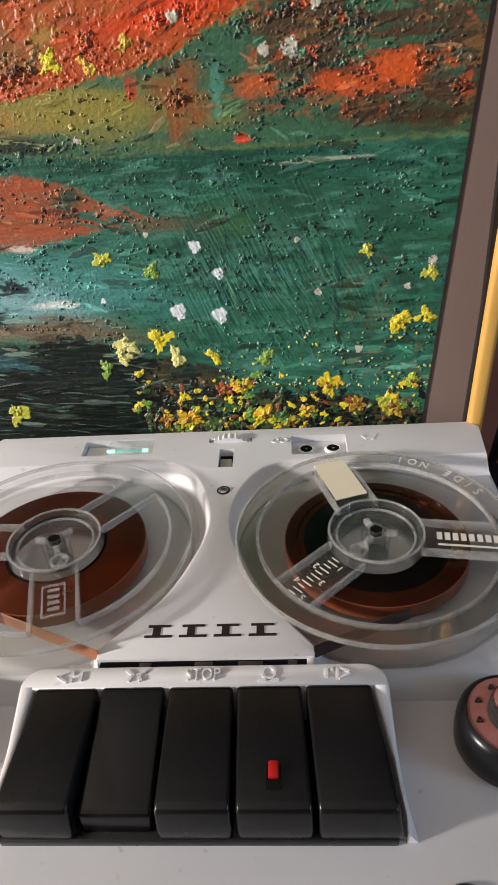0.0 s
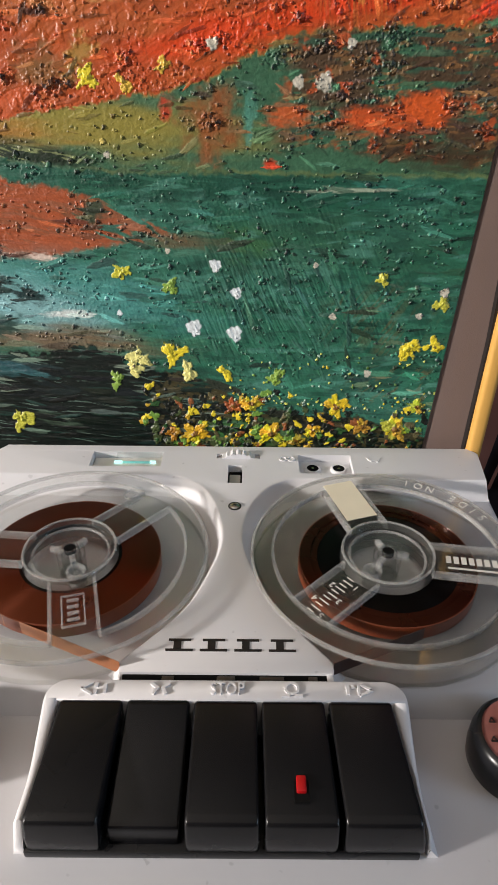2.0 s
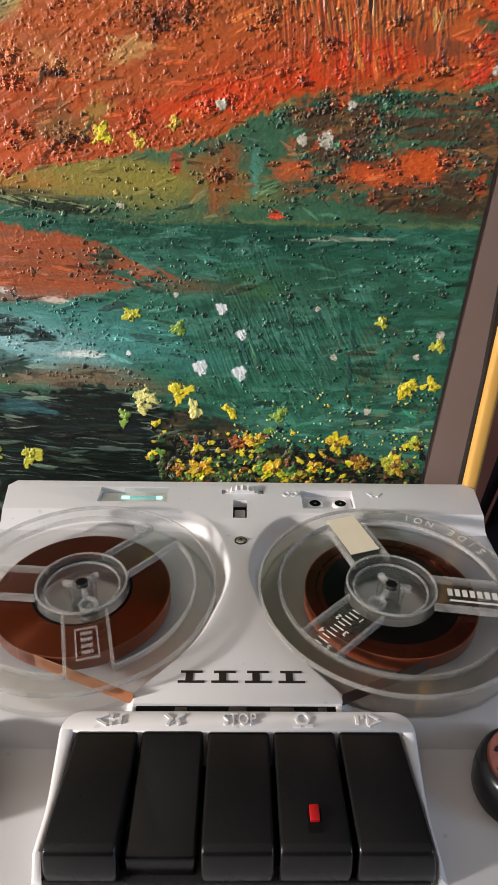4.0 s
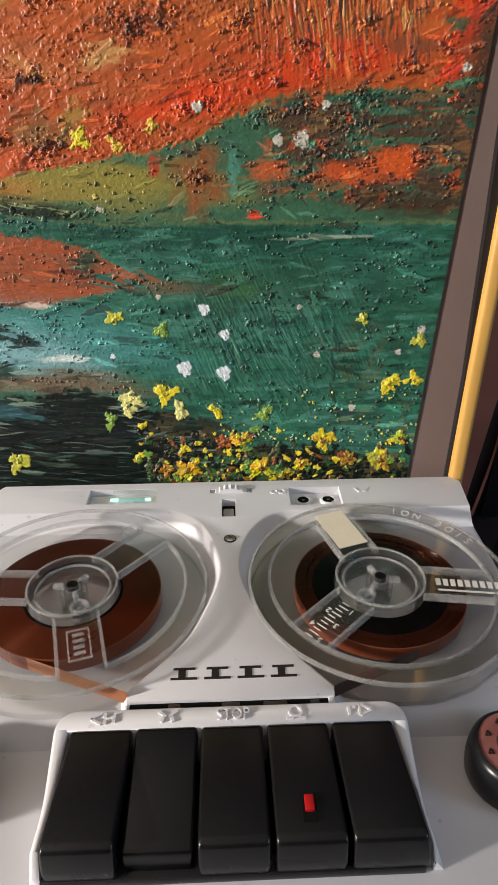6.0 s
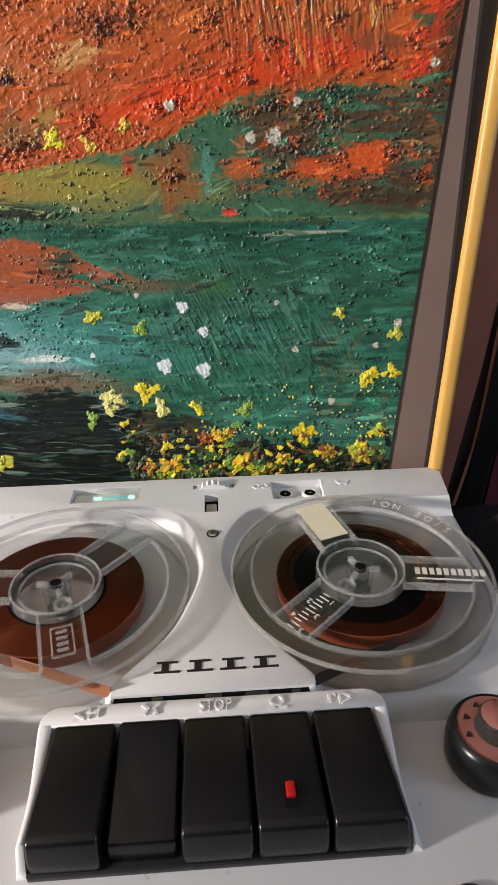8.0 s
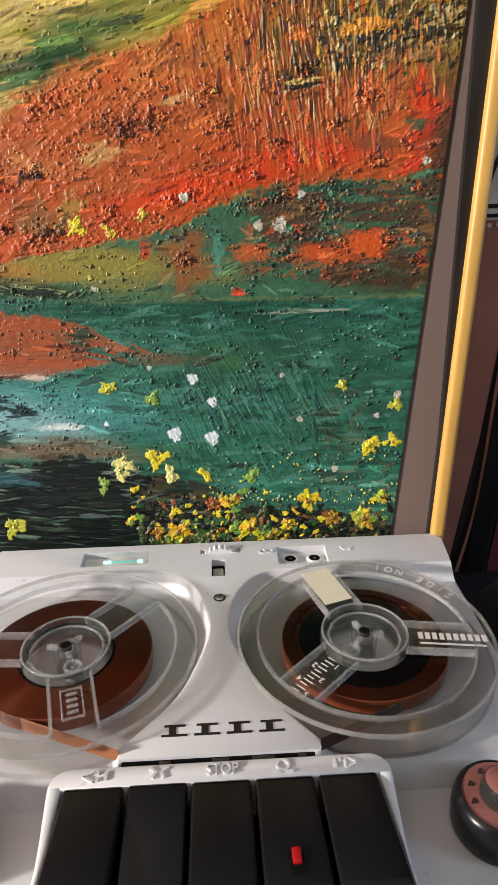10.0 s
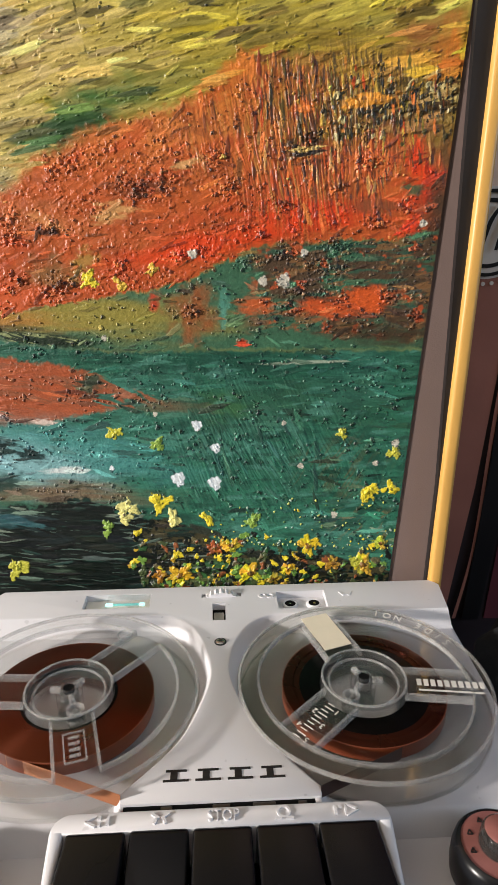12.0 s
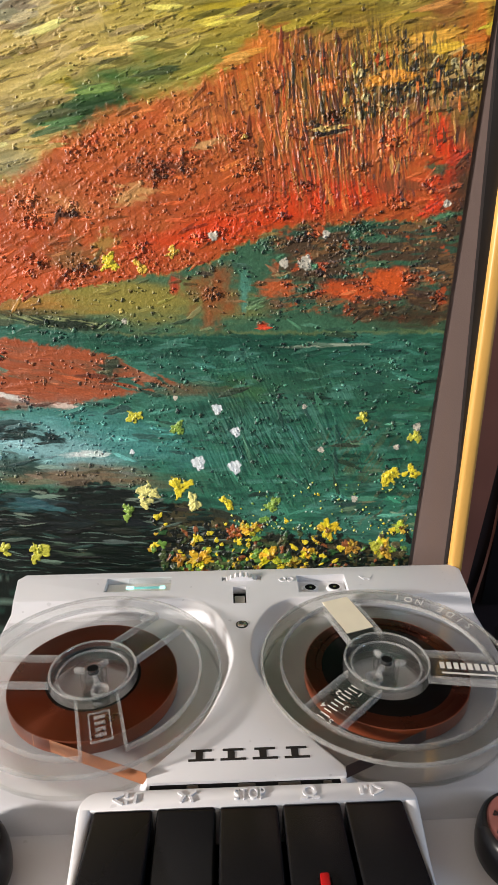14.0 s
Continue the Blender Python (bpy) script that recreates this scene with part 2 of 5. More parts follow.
wall_with_window("wall_west", X0 - 0.12, X0, -0.95, -0.40, 1.27, 1.83)
wall_with_window("wall_east", X1, X1 + 0.12, -1.00, -0.10, 1.05, 2.05)
window("window_1", X0 - 0.09, -0.95, -0.40, 1.27, 1.83)
window("window_2", X1 + 0.09, -1.00, -0.10, 1.05, 2.05)
structure("wall_north", box(X0, X1, Y1, Y1 + 0.12, 0, ZC), WALL, "plain grey-brown plaster wall behind the pictures", "wall")
structure("wall_south", box(X0, X1, Y0 - 0.12, Y0, 0, ZC), WALL, "plain grey-brown plaster wall", "wall")
structure("floor", box(X0, X1, Y0, Y1, -0.05, 0), FLOORWOOD, "plain brown wooden floor", "floor")
structure("ceiling", box(X0, X1, Y0, Y1, ZC, ZC + 0.1), SASH, "plain white ceiling", "ceiling")

table = thing("table", "dark-stained wooden table under the tape recorder", "table", Matrix.Translation((0, 0.12, 0)))
part("tabletop", box(-0.6, 0.6, -0.34, 0.34, ZT - 0.03, ZT, 0.004), TABLE, table)
for sx in (-1, 1):
    for sy in (-1, 1):
        part("leg", box(sx * 0.55 - 0.025, sx * 0.55 + 0.025, sy * 0.29 - 0.025, sy * 0.29 + 0.025, 0, ZT - 0.03, 0.004), TABLE, table)

# ---- the tape recorder ----
recorder = thing("tape_recorder", "white enamelled reel-to-reel tape recorder with black piano keys", "tape recorder", Matrix.Translation((0, 0, ZT)))
ZP, ZW, ZF = 0.100, 0.091, 0.082      # cover plate, reel wells and front deck, above the table
XL, XR, YB, YF, YS = -0.1185, 0.1205, 0.3005, 0.050, 0.1645

# lower case: back block, sloping ledge and front deck
side = [(YF, 0.006), (YF, ZF - 0.004), (YF + 0.004, ZF), (YS - 0.003, ZF), (YS + 0.001, ZW - 0.001), (YS + 0.003, ZW), (YB, ZW), (YB, 0.006)]
b = bmesh.new()
f = b.faces.new([b.verts.new((XL, y, z)) for y, z in side])
r = bmesh.ops.extrude_face_region(b, geom=[f])
bmesh.ops.translate(b, vec=(XR - XL, 0, 0), verts=[v for v in r["geom"] if isinstance(v, bmesh.types.BMVert)])
bmesh.ops.bevel(b, geom=[e for e in b.edges if abs(e.verts[0].co.x - e.verts[1].co.x) < 1e-6], offset=0.0025, segments=3, profile=0.5, affect="EDGES")
part("case", b, DECK, recorder, "light grey enamelled lower case")
for fx in (XL + 0.02, XR - 0.02):
    for fy in (YF + 0.02, YB - 0.02):
        part("foot", lathe([(0, 0), (0.008, 0), (0.009, 0.002), (0.008, 0.007), (0, 0.007)], fx, fy, 24), KEY, recorder, "black rubber foot")

# white cover: strip along the back, waist between the reels, flared name plate in front
right = [(0.0570, 0.275), (0.0363, 0.275), (0.0233, 0.2735), (0.0130, 0.2655), (0.0052, 0.2495), (0.0030, 0.231), (0.0080, 0.2112), (0.0176, 0.1913), (0.0342, 0.1695)]
left = [(-0.0545, 0.277), (-0.0380, 0.277), (-0.0250, 0.2755), (-0.0135, 0.2665), (-0.0065, 0.2495), (-0.0038, 0.231), (-0.0087, 0.2112), (-0.0175, 0.1913), (-0.0360, 0.1695)]
rs, ls = spline(right), spline(left)
outline = [(XR - 0.001, YB - 0.004), (XR - 0.003, 0.275)] + rs + [(0.0342, 0.1662), (-0.0360, 0.1662)] + ls[::-1] + [(XL + 0.004, 0.277), (XL + 0.001, YB - 0.004), (XL + 0.004, YB), (XR - 0.004, YB)]


def skirted(outline, rows):
    """A plate with rounded edges and a sloping skirt: rows of (how far out, height)."""
    n = len(outline)
    normals = []
    for i in range(n):
        a, c = Vector(outline[i - 1]), Vector(outline[(i + 1) % n])
        d = (c - a).normalized()
        normals.append(Vector((d.y, -d.x)))
    turn = sum(outline[i - 1][0] * outline[i][1] - outline[i][0] * outline[i - 1][1] for i in range(n))
    sign = 1 if turn > 0 else -1
    b = bmesh.new()
    rings = []
    for out, z in rows:
        ring = []
        for (x, y), nn in zip(outline, normals):
            k = out
            if 0.1625 < y < 0.1690 or y > 0.29:
                k = min(out, 0.0006)
            ring.append(b.verts.new((x + sign * nn.x * k, y + sign * nn.y * k, z)))
        rings.append(ring)
    b.faces.new(rings[0])
    for p, q in zip(rings, rings[1:]):
        for i in range(n):
            b.faces.new((p[i], p[(i + 1) % n], q[(i + 1) % n], q[i]))
    b.faces.new(rings[-1][::-1])
    return b


cover = part("cover", skirted(outline, [(0, ZP), (0.0005, ZP - 0.0001), (0.0009, ZP - 0.0005), (0.0012, ZP - 0.0012), (0.0046, ZW + 0.0012), (0.0058, ZW + 0.0003), (0.0062, ZW - 0.002)]), CASE, recorder, "white enamelled cover plate")


def cutter(x0, x1, y0, y1, z0, z1):
    return part("cutter", box(x0, x1, y0, y1, ZT + z0, ZT + z1), CASE)


cutters = [cutter(-0.0705, -0.0362, 0.2831, 0.2955, ZP - 0.0045, ZP + 0.01), cutter(0.0303, 0.0562, 0.2785, 0.2941, ZP - 0.005, ZP + 0.01),
           cutter(-0.0095, 0.0115, 0.2905, 0.2941, ZP - 0.006, ZP + 0.01), cutter(-0.0037, 0.0030, 0.2703, 0.2850, ZP - 0.005, ZP + 0.01)]
bpy.context.view_layer.update()
cut(cover, cutters)

# tuning-eye window in its pocket
eye = part("level_window", box(-0.0700, -0.0366, 0.2835, 0.2952, ZP - 0.0044, ZP - 0.0036), PRINT, recorder, "pale window with a lit green level bar")
part("light_bar", box(-0.0600, -0.0560, 0.2899, 0.2914, ZP - 0.0036, ZP - 0.0022, 0.0004), GLOW, eye, "glowing pale blue-green end of the bar")
part("light_bar", box(-0.0559, -0.0426, 0.2903, 0.2911, ZP - 0.0036, ZP - 0.0024, 0.0003), GLOW_DIM, eye, "dim blue-green bar")
part("light_bar", box(-0.0425, -0.0395, 0.2899, 0.2914, ZP - 0.0036, ZP - 0.0022, 0.0004), GLOW, eye, "glowing pale blue-green end of the bar")
part("window_cover", box(-0.0587, -0.0364, 0.2832, 0.2954, ZP - 0.0008, ZP - 0.0002), CLEAR, eye, "clear plastic cover")

# thumb wheel, slide switch, screw
wheel = lathe([(0, -0.002), (0.0125, -0.002), (0.0125, 0.002), (0, 0.002)], n=56)
for v in wheel.verts:
    if v.co.xy.length > 0.01 and round(math.atan2(v.co.y, v.co.x) / (2 * math.pi) * 56) % 2:
        v.co.x, v.co.y = v.co.x * 0.94, v.co.y * 0.94
bmesh.ops.transform(wheel, matrix=pose(0.001, 0.2923, ZP - 0.0095, 90, 0, 0), verts=wheel.verts)
part("thumb_wheel", wheel, CASE, recorder, "ivory ribbed thumb wheel", smooth=0)
sw = part("slide_switch", box(-0.0036, 0.0029, 0.2704, 0.2848, ZP - 0.0049, ZP - 0.0042), SLOT, recorder, "small black slide switch")
part("slider", box(-0.0030, 0.0022, 0.2722, 0.2786, ZP - 0.0042, ZP - 0.0012, 0.0005), SLIDER, sw)
sc = part("screw", lathe([(0, 0.0009), (0.0018, 0.0009), (0.0030, 0.0003), (0.0032, -0.0008), (0, -0.0008)], 0, 0, 24), STEEL, recorder, "cross-head steel screw")
sc.scale = (0.72, 0.72, 1)
sc.location = (0, 0.2530, ZP)
for a in (20, 110):
    s = part("screw_slot", box(-0.0017, 0.0017, -0.0003, 0.0003, 0.0007, 0.00105), INK, sc)
    s.rotation_euler = (0, 0, radians(a))
ring = part("screw_cup", lathe([(0.0032, 0.0002), (0.0040, 0.0002), (0.0040, -0.0006), (0.0032, -0.0006)], 0, 0, 28, close=True), INK, recorder, "dark screw recess")
ring.scale = (0.72, 0.72, 1)
ring.location = (0, 0.2530, ZP)

# two sockets in their pocket
panel = part("socket_panel", box(0.0305, 0.0560, 0.2787, 0.2939, ZP - 0.0049, ZP - 0.0040), CASE, recorder, "recessed white socket panel")
for jx in (0.0373, 0.0500):
    j = part("socket", lathe([(0.0029, 0.0014), (0.0034, 0.0014), (0.0040, 0.0008), (0.0042, -0.0002), (0.0029, -0.0002)], jx, 0.2868, 32, close=True), CASE, panel, "round audio socket")
    j.location.z = ZP - 0.004
    part("socket_hole", lathe([(0, 0.0011), (0.0030, 0.0011), (0.0030, -0.0002), (0, -0.0002)], jx, 0.2868, 24), SLOT, j, "black socket opening")
    part("socket_contact", lathe([(0, 0.0015), (0.0007, 0.0015), (0.0007, 0.0013), (0, 0.0013)], jx, 0.2864, 12), STEEL, j, "small metal contact")

# embossed marks beside the pockets
m = lathe([(0.0013, 0), (0.0022, 0), (0.0022, 0.0004), (0.0013, 0.0004)], 0.0229, 0.2905, 20, close=True)
lathe([(0.0013, 0), (0.0022, 0), (0.0022, 0.0004), (0.0013, 0.0004)], 0.0267, 0.2905, 20, bm=m, close=True)
part("embossed_mark", m, CASE, recorder).location.z = ZP
m = bar((0.0640, 0.2919), (0.0660, 0.2883), 0.0008, 0, 0.0004)
bar((0.0705, 0.2919), (0.0685, 0.2883), 0.0008, 0, 0.0004, m), bar((0.0657, 0.2894), (0.0688, 0.2894), 0.0008, 0, 0.0005, m)
part("embossed_mark", m, CASE, recorder).location.z = ZP

# maker's mark: plain dark bars in place of the letters
plate = None
for i in range(4):
    x = -0.0219 + i * 0.0117
    m = box(x, x + 0.0093, 0.1742, 0.1751, 0, 0.00025)
    box(x + 0.0008, x + 0.0085, 0.1785, 0.1794, 0, 0.00025, bm=m)
    box(x + 0.0026, x + 0.0052, 0.1752, 0.1784, 0, 0.00022, bm=m)
    part("maker_mark", m, INK, recorder, "black printed bar mark", smooth=0).location.z = ZP

# head slot between the name plate and the keys
slot = part("head_slot", box(-0.0350, 0.0332, 0.1600, 0.1661, ZW - 0.004, ZP - 0.0011), SLOT, recorder, "dark tape slot with metal guides")
for gx, gw in ((-0.022, 0.004), (-0.004, 0.006), (0.010, 0.008), (0.026, 0.003)):
    part("tape_guide", box(gx, gx + gw, 0.1632, 0.1650, ZP - 0.0016, ZP - 0.0007, 0.0003), DULL, slot, "dull steel guide")
part("slot_corner", box(0.0320, 0.0344, 0.1625, 0.1660, ZW - 0.001, ZP - 0.0006, 0.0007), CASE, slot)

# keyboard bezel with its five keys
KX0, PITCH = -0.0527, 0.0208
KX1 = KX0 + 5 * PITCH
ZB = 0.1030


def spread(b):
    """The keyboard widens a little towards its front."""
    for v in b.verts:
        v.co.x += (v.co.x - (KX0 + KX1) / 2) * 0.062 * (0.1541 - v.co.y) / 0.0366


back = [(KX0 - 0.0040, 0.1542)] + [(KX0 - 0.0040 + 0.006 * (1 - math.cos(radians(a))), 0.1546 + 0.006 * math.sin(radians(a))) for a in range(0, 91, 15)]
back = back + [(KX0 + KX1 - x, y) for x, y in back[::-1]]
bezel = part("key_bezel", skirted(back[::-1], [(0, ZB - 0.0008), (0.0006, ZB - 0.0011), (0.0009, ZB - 0.0020), (0.0012, ZF - 0.0005)]), CASE, recorder, "white enamelled key surround")


def key_edge(y, x):
    return x + (x - (KX0 + KX1) / 2) * 0.062 * (0.1541 - y) / 0.0366


def cheek(x, sgn, drop, wide, foot, gap=0.0):
    """One side of the surround: a rounded rim beside the end key, spreading to a foot on the deck."""
    b, rows = bmesh.new(), []
    for k in range(13):
        t = k / 12
        y = 0.1542 - 0.0360 * t
        g = gap * min(1, 2 * t)
        xi = key_edge(y, x) + sgn * (0.0002 + g)
        zt = ZB - 0.0008 - (ZB - 0.0008 - 0.0970) * t - drop * min(1, 2.2 * t)
        if k == 12:
            zt = ZF + 0.0042
        w, f = 0.0045 + (wide - 0.0045) * min(1, 1.6 * t) - g * 0.6, 0.0010 + (foot - 0.0012) * t
        rows.append([b.verts.new((xi + sgn * dx, y, z)) for dx, z in ((0, ZF - 0.0005), (0, zt - 0.0006), (0.0005, zt), (w - 0.0009, zt), (w - 0.0002, zt - 0.0004), (w + 0.0003, zt - 0.0014), (w + f, ZF - 0.0005))])
    for p, q in zip(rows, rows[1:]):
        for e in range(7):
            b.faces.new((p[e], p[(e + 1) % 7], q[(e + 1) % 7], q[e]))
    b.faces.new(rows[0]), b.faces.new(rows[-1][::-1])
    return part("bezel_cheek", b, CASE, bezel, "white enamelled side cheek", smooth=50)


cheek(KX0, -1, 0.0030, 0.0022, 0.0014)
cheek(KX1, 1, 0.0072, 0.0024, 0.0026, 0.0022)
b = prism([(key_edge(0.1173, KX0) - 0.0002, 0.1173), (key_edge(0.1173, KX1) + 0.0002, 0.1173), (KX1 + 0.0002, 0.1536), (KX0 - 0.0002, 0.1536)], ZF - 0.0002, ZF + 0.0032, bevel=0.0006)
part("key_well", b, KEY, bezel, "black base under the keys")


def key(i, pressed):
    x0, x1 = KX0 + i * PITCH + 0.0007, KX0 + (i + 1) * PITCH - 0.0007
    prof = [(0.1177, ZF + 0.0024), (0.1175, 0.0900), (0.1189, 0.0968), (0.1206, 0.0978), (0.1531, ZB - 0.0007), (0.1539, ZB - 0.0012), (0.1540, ZF + 0.004)]
    b = bmesh.new()
    f = b.faces.new([b.verts.new((x0, y, z)) for y, z in prof])
    r = bmesh.ops.extrude_face_region(b, geom=[f])
    bmesh.ops.translate(b, vec=(x1 - x0, 0, 0), verts=[v for v in r["geom"] if isinstance(v, bmesh.types.BMVert)])
    bmesh.ops.bevel(b, geom=[e for e in b.edges if e.calc_face_angle(0) > 0.3], offset=0.0011, segments=3, profile=0.5, affect="EDGES")
    if pressed:
        bmesh.ops.transform(b, matrix=Matrix.Translation((0, 0.1535, ZB)) @ Matrix.Rotation(radians(8.0), 4, "X") @ Matrix.Translation((0, -0.1535, -ZB)), verts=b.verts)
        for v in b.verts:
            v.co.z = max(v.co.z, ZF + 0.0024)
    if i == 4:
        for v in b.verts:
            if v.co.x > x1 - 0.002:
                v.co.x += 0.0024 * max(0.0, ZB - v.co.z) / 0.019
    spread(b)
    return part("key", b, KEY, recorder, "black plastic key, pressed down" if pressed else "black plastic piano key")


keys = [key(i, i == 1) for i in range(5)]
rx, ry = KX0 + 3.5 * PITCH + 0.0012, 0.1290
slope = (ZB - 0.0007 - 0.0978) / (0.1531 - 0.1206)
zr = 0.0978 + slope * (ry - 0.1206)
part("lock_slot", box(rx - 0.0021, rx + 0.0021, ry - 0.0048, ry + 0.0030, zr - 0.002, zr + 0.0002), SLOT, keys[3], "dark slot")
part("lock_slide", box(rx - 0.0014, rx + 0.0014, ry - 0.0024, ry + 0.0024, zr - 0.001, zr + 0.0013, 0.0004), RED, keys[3], "small red slider")

# raised marks over the keys
zm, ym = ZB - 0.0008, 0.1576


def mark(bm):
    return part("raised_mark", bm, CASE, bezel, smooth=0)


def kc(i):
    return KX0 + (i + 0.5) * PITCH


m = bar((kc(0) - 0.004, ym), (kc(0) - 0.0005, ym + 0.002), 0.0008, zm, zm + 0.0006)
bar((kc(0) - 0.004, ym), (kc(0) - 0.0005, ym - 0.002), 0.0008, zm, zm + 0.0006, m), bar((kc(0) + 0.0006, ym + 0.002), (kc(0) + 0.0006, ym + 0.0006), 0.0010, zm, zm + 0.0006, m)
bar((kc(0) + 0.0006, ym - 0.0006), (kc(0) + 0.0006, ym - 0.002), 0.0010, zm, zm + 0.0006, m), bar((kc(0) + 0.0035, ym - 0.0016), (kc(0) + 0.0035, ym + 0.0016), 0.0010, zm, zm + 0.0006, m)
mark(m)
m = bar((kc(1) - 0.003, ym + 0.002), (kc(1) - 0.0005, ym), 0.0009, zm, zm + 0.0006)
bar((kc(1) + 0.003, ym + 0.002), (kc(1) + 0.0005, ym), 0.0009, zm, zm + 0.0006, m), bar((kc(1) - 0.0012, ym), (kc(1) - 0.0020, ym - 0.002), 0.0009, zm, zm + 0.0006, m), bar((kc(1) + 0.0012, ym), (kc(1) + 0.0020, ym - 0.002), 0.0009, zm, zm + 0.0006, m)
mark(m)
st = letters("STOP", 0.0058, kc(2) + 0.0004, ym - 0.0001, zm, 0.0009, "raised_mark", CASE, bezel, squeeze=0.78)
m = lathe([(0.0016, zm), (0.0024, zm), (0.0024, zm + 0.0006), (0.0016, zm + 0.0006)], kc(3), ym + 0.0004, 24, close=True)
bar((kc(3) - 0.0032, ym - 0.0021), (kc(3) - 0.0008, ym - 0.0021), 0.0008, zm, zm + 0.0006, m), bar((kc(3) + 0.0008, ym - 0.0021), (kc(3) + 0.0032, ym - 0.0021), 0.0008, zm, zm + 0.0006, m)
mark(m)
m = bar((kc(4) + 0.0045, ym), (kc(4) + 0.0005, ym + 0.002), 0.0008, zm, zm + 0.0006)
bar((kc(4) + 0.0045, ym), (kc(4) + 0.0005, ym - 0.002), 0.0008, zm, zm + 0.0006, m), bar((kc(4) + 0.0003, ym - 0.002), (kc(4) + 0.0003, ym + 0.002), 0.0008, zm, zm + 0.0006, m)
bar((kc(4) - 0.0015, ym + 0.0006), (kc(4) - 0.0015, ym + 0.0018), 0.0010, zm, zm + 0.0006, m), bar((kc(4) - 0.0032, ym - 0.0015), (kc(4) - 0.0032, ym + 0.0015), 0.0010, zm, zm + 0.0006, m)
mark(m)


def knob(x, y, dial, dial_label):
    k = part("knob", lathe([(0, 0), (0.0146, 0), (0.0152, 0.0012), (0.0156, 0.0050), (0.0155, 0.0095), (0.0149, 0.0128), (0.0138, 0.0146), (0.0130, 0.0149), (0.0127, 0.0143), (0, 0.0143)], 0, 0, 80), KEY, recorder, "round glossy black control knob")
    k.location = (x, y, ZF)
    part("dial", lathe([(0.0070, 0.0147), (0.0128, 0.0146), (0.0128, 0.0141), (0.0070, 0.0141)], 0, 0, 64, close=True), dial, k, dial_label)
    part("centre_cap", lathe([(0, 0.0212), (0.0060, 0.0212), (0.0066, 0.0208), (0.0070, 0.0198), (0.0074, 0.0143), (0, 0.0143)], 0, 0, 56), SMOKED, k, "smoky clear raised centre cap")
    part("cap_disc", lathe([(0, 0.0217), (0.0054, 0.0217), (0.0060, 0.0212), (0, 0.0212)], 0, 0, 48), dial, k, "pale glossy disc")
    for a in (112, 150, 188):
        p = (0.0101 * math.cos(radians(a)), 0.0101 * math.sin(radians(a)))
        m = bar((p[0] - 0.0009, p[1] - 0.0007), (p[0] + 0.0002, p[1] + 0.0009), 0.0004, 0.0146, 0.0149)
        bar((p[0] + 0.0002, p[1] + 0.0009), (p[0] + 0.0009, p[1] - 0.0008), 0.0004, 0.0146, 0.0149, m)
        bar((p[0] - 0.0009, p[1] - 0.0007), (p[0] + 0.0009, p[1] - 0.0008), 0.0004, 0.0146, 0.0149, m)
        part("dial_mark", m, INK, k, smooth=0)
    part("pointer", box(x - 0.0007, x + 0.0007, y + 0.0150, y + 0.0225, ZF - 0.0004, ZF + 0.0011, 0.0003), POINTER, recorder, "brown pointer line")


SMOKED = clear("smoky_cap_plastic", (0.5, 0.48, 0.47), 0.12, (0.22, 0.20, 0.19), 0.08)
POINTER = mat("pointer_paint", srgb(120, 70, 60), 0.5)
knob(0.0912, 0.1465, DIAL, "pinkish translucent dial")
knob(-0.0945, 0.1465, DIAL_L, "yellowed translucent dial")

# round black socket at the front of the deck
j = part("front_socket", lathe([(0.0042, 0.0004), (0.0048, 0.0012), (0.0060, 0.0014), (0.0066, 0.0008), (0.0068, -0.0005), (0.0042, -0.0005)], 0, 0, 40, close=True), KEY, recorder, "round black socket rim")
j.location = (0.0697, 0.1017, ZF)
part("socket_hole", lathe([(0, 0.0003), (0.0043, 0.0003), (0.0043, -0.0005), (0, -0.0005)], 0, 0, 32), SLOT, j, "black socket opening")

# spindles
LC, RC = (-0.0635, 0.2178), (0.0607, 0.2178)
ZR = ZW + 0.0035                      # underside of the reels
for (sx, sy), turn in ((LC, 20), (RC, 75)):
    s = part("spindle", lathe([(0, ZW - 0.001), (0.0050, ZW - 0.001), (0.0050, ZR), (0.0036, ZR + 0.0002), (0.0036, ZR + 0.0118), (0.0032, ZR + 0.0126), (0.0024, ZR + 0.0126), (0.0022, ZR + 0.010), (0, ZR + 0.010)], sx, sy, 32), HUBCLEAR, recorder, "clear reel spindle with a dark bore")
    part("spindle_bore", lathe([(0, ZR + 0.0120), (0.0023, ZR + 0.0120), (0.0023, ZR + 0.0102), (0, ZR + 0.0102)], sx, sy, 20), SLOT, s)
    part("turntable", lathe([(0.0055, ZW - 0.001), (0.0150, ZW - 0.001), (0.0150, ZW + 0.0030), (0.0055, ZW + 0.0030)], sx, sy, 48, close=True), DECK, recorder, "pale reel turntable")

# ---- the two reels ----
RIM, WIN, RING, WIDE = 0.0535, 0.0450, 0.0184, 0.0163


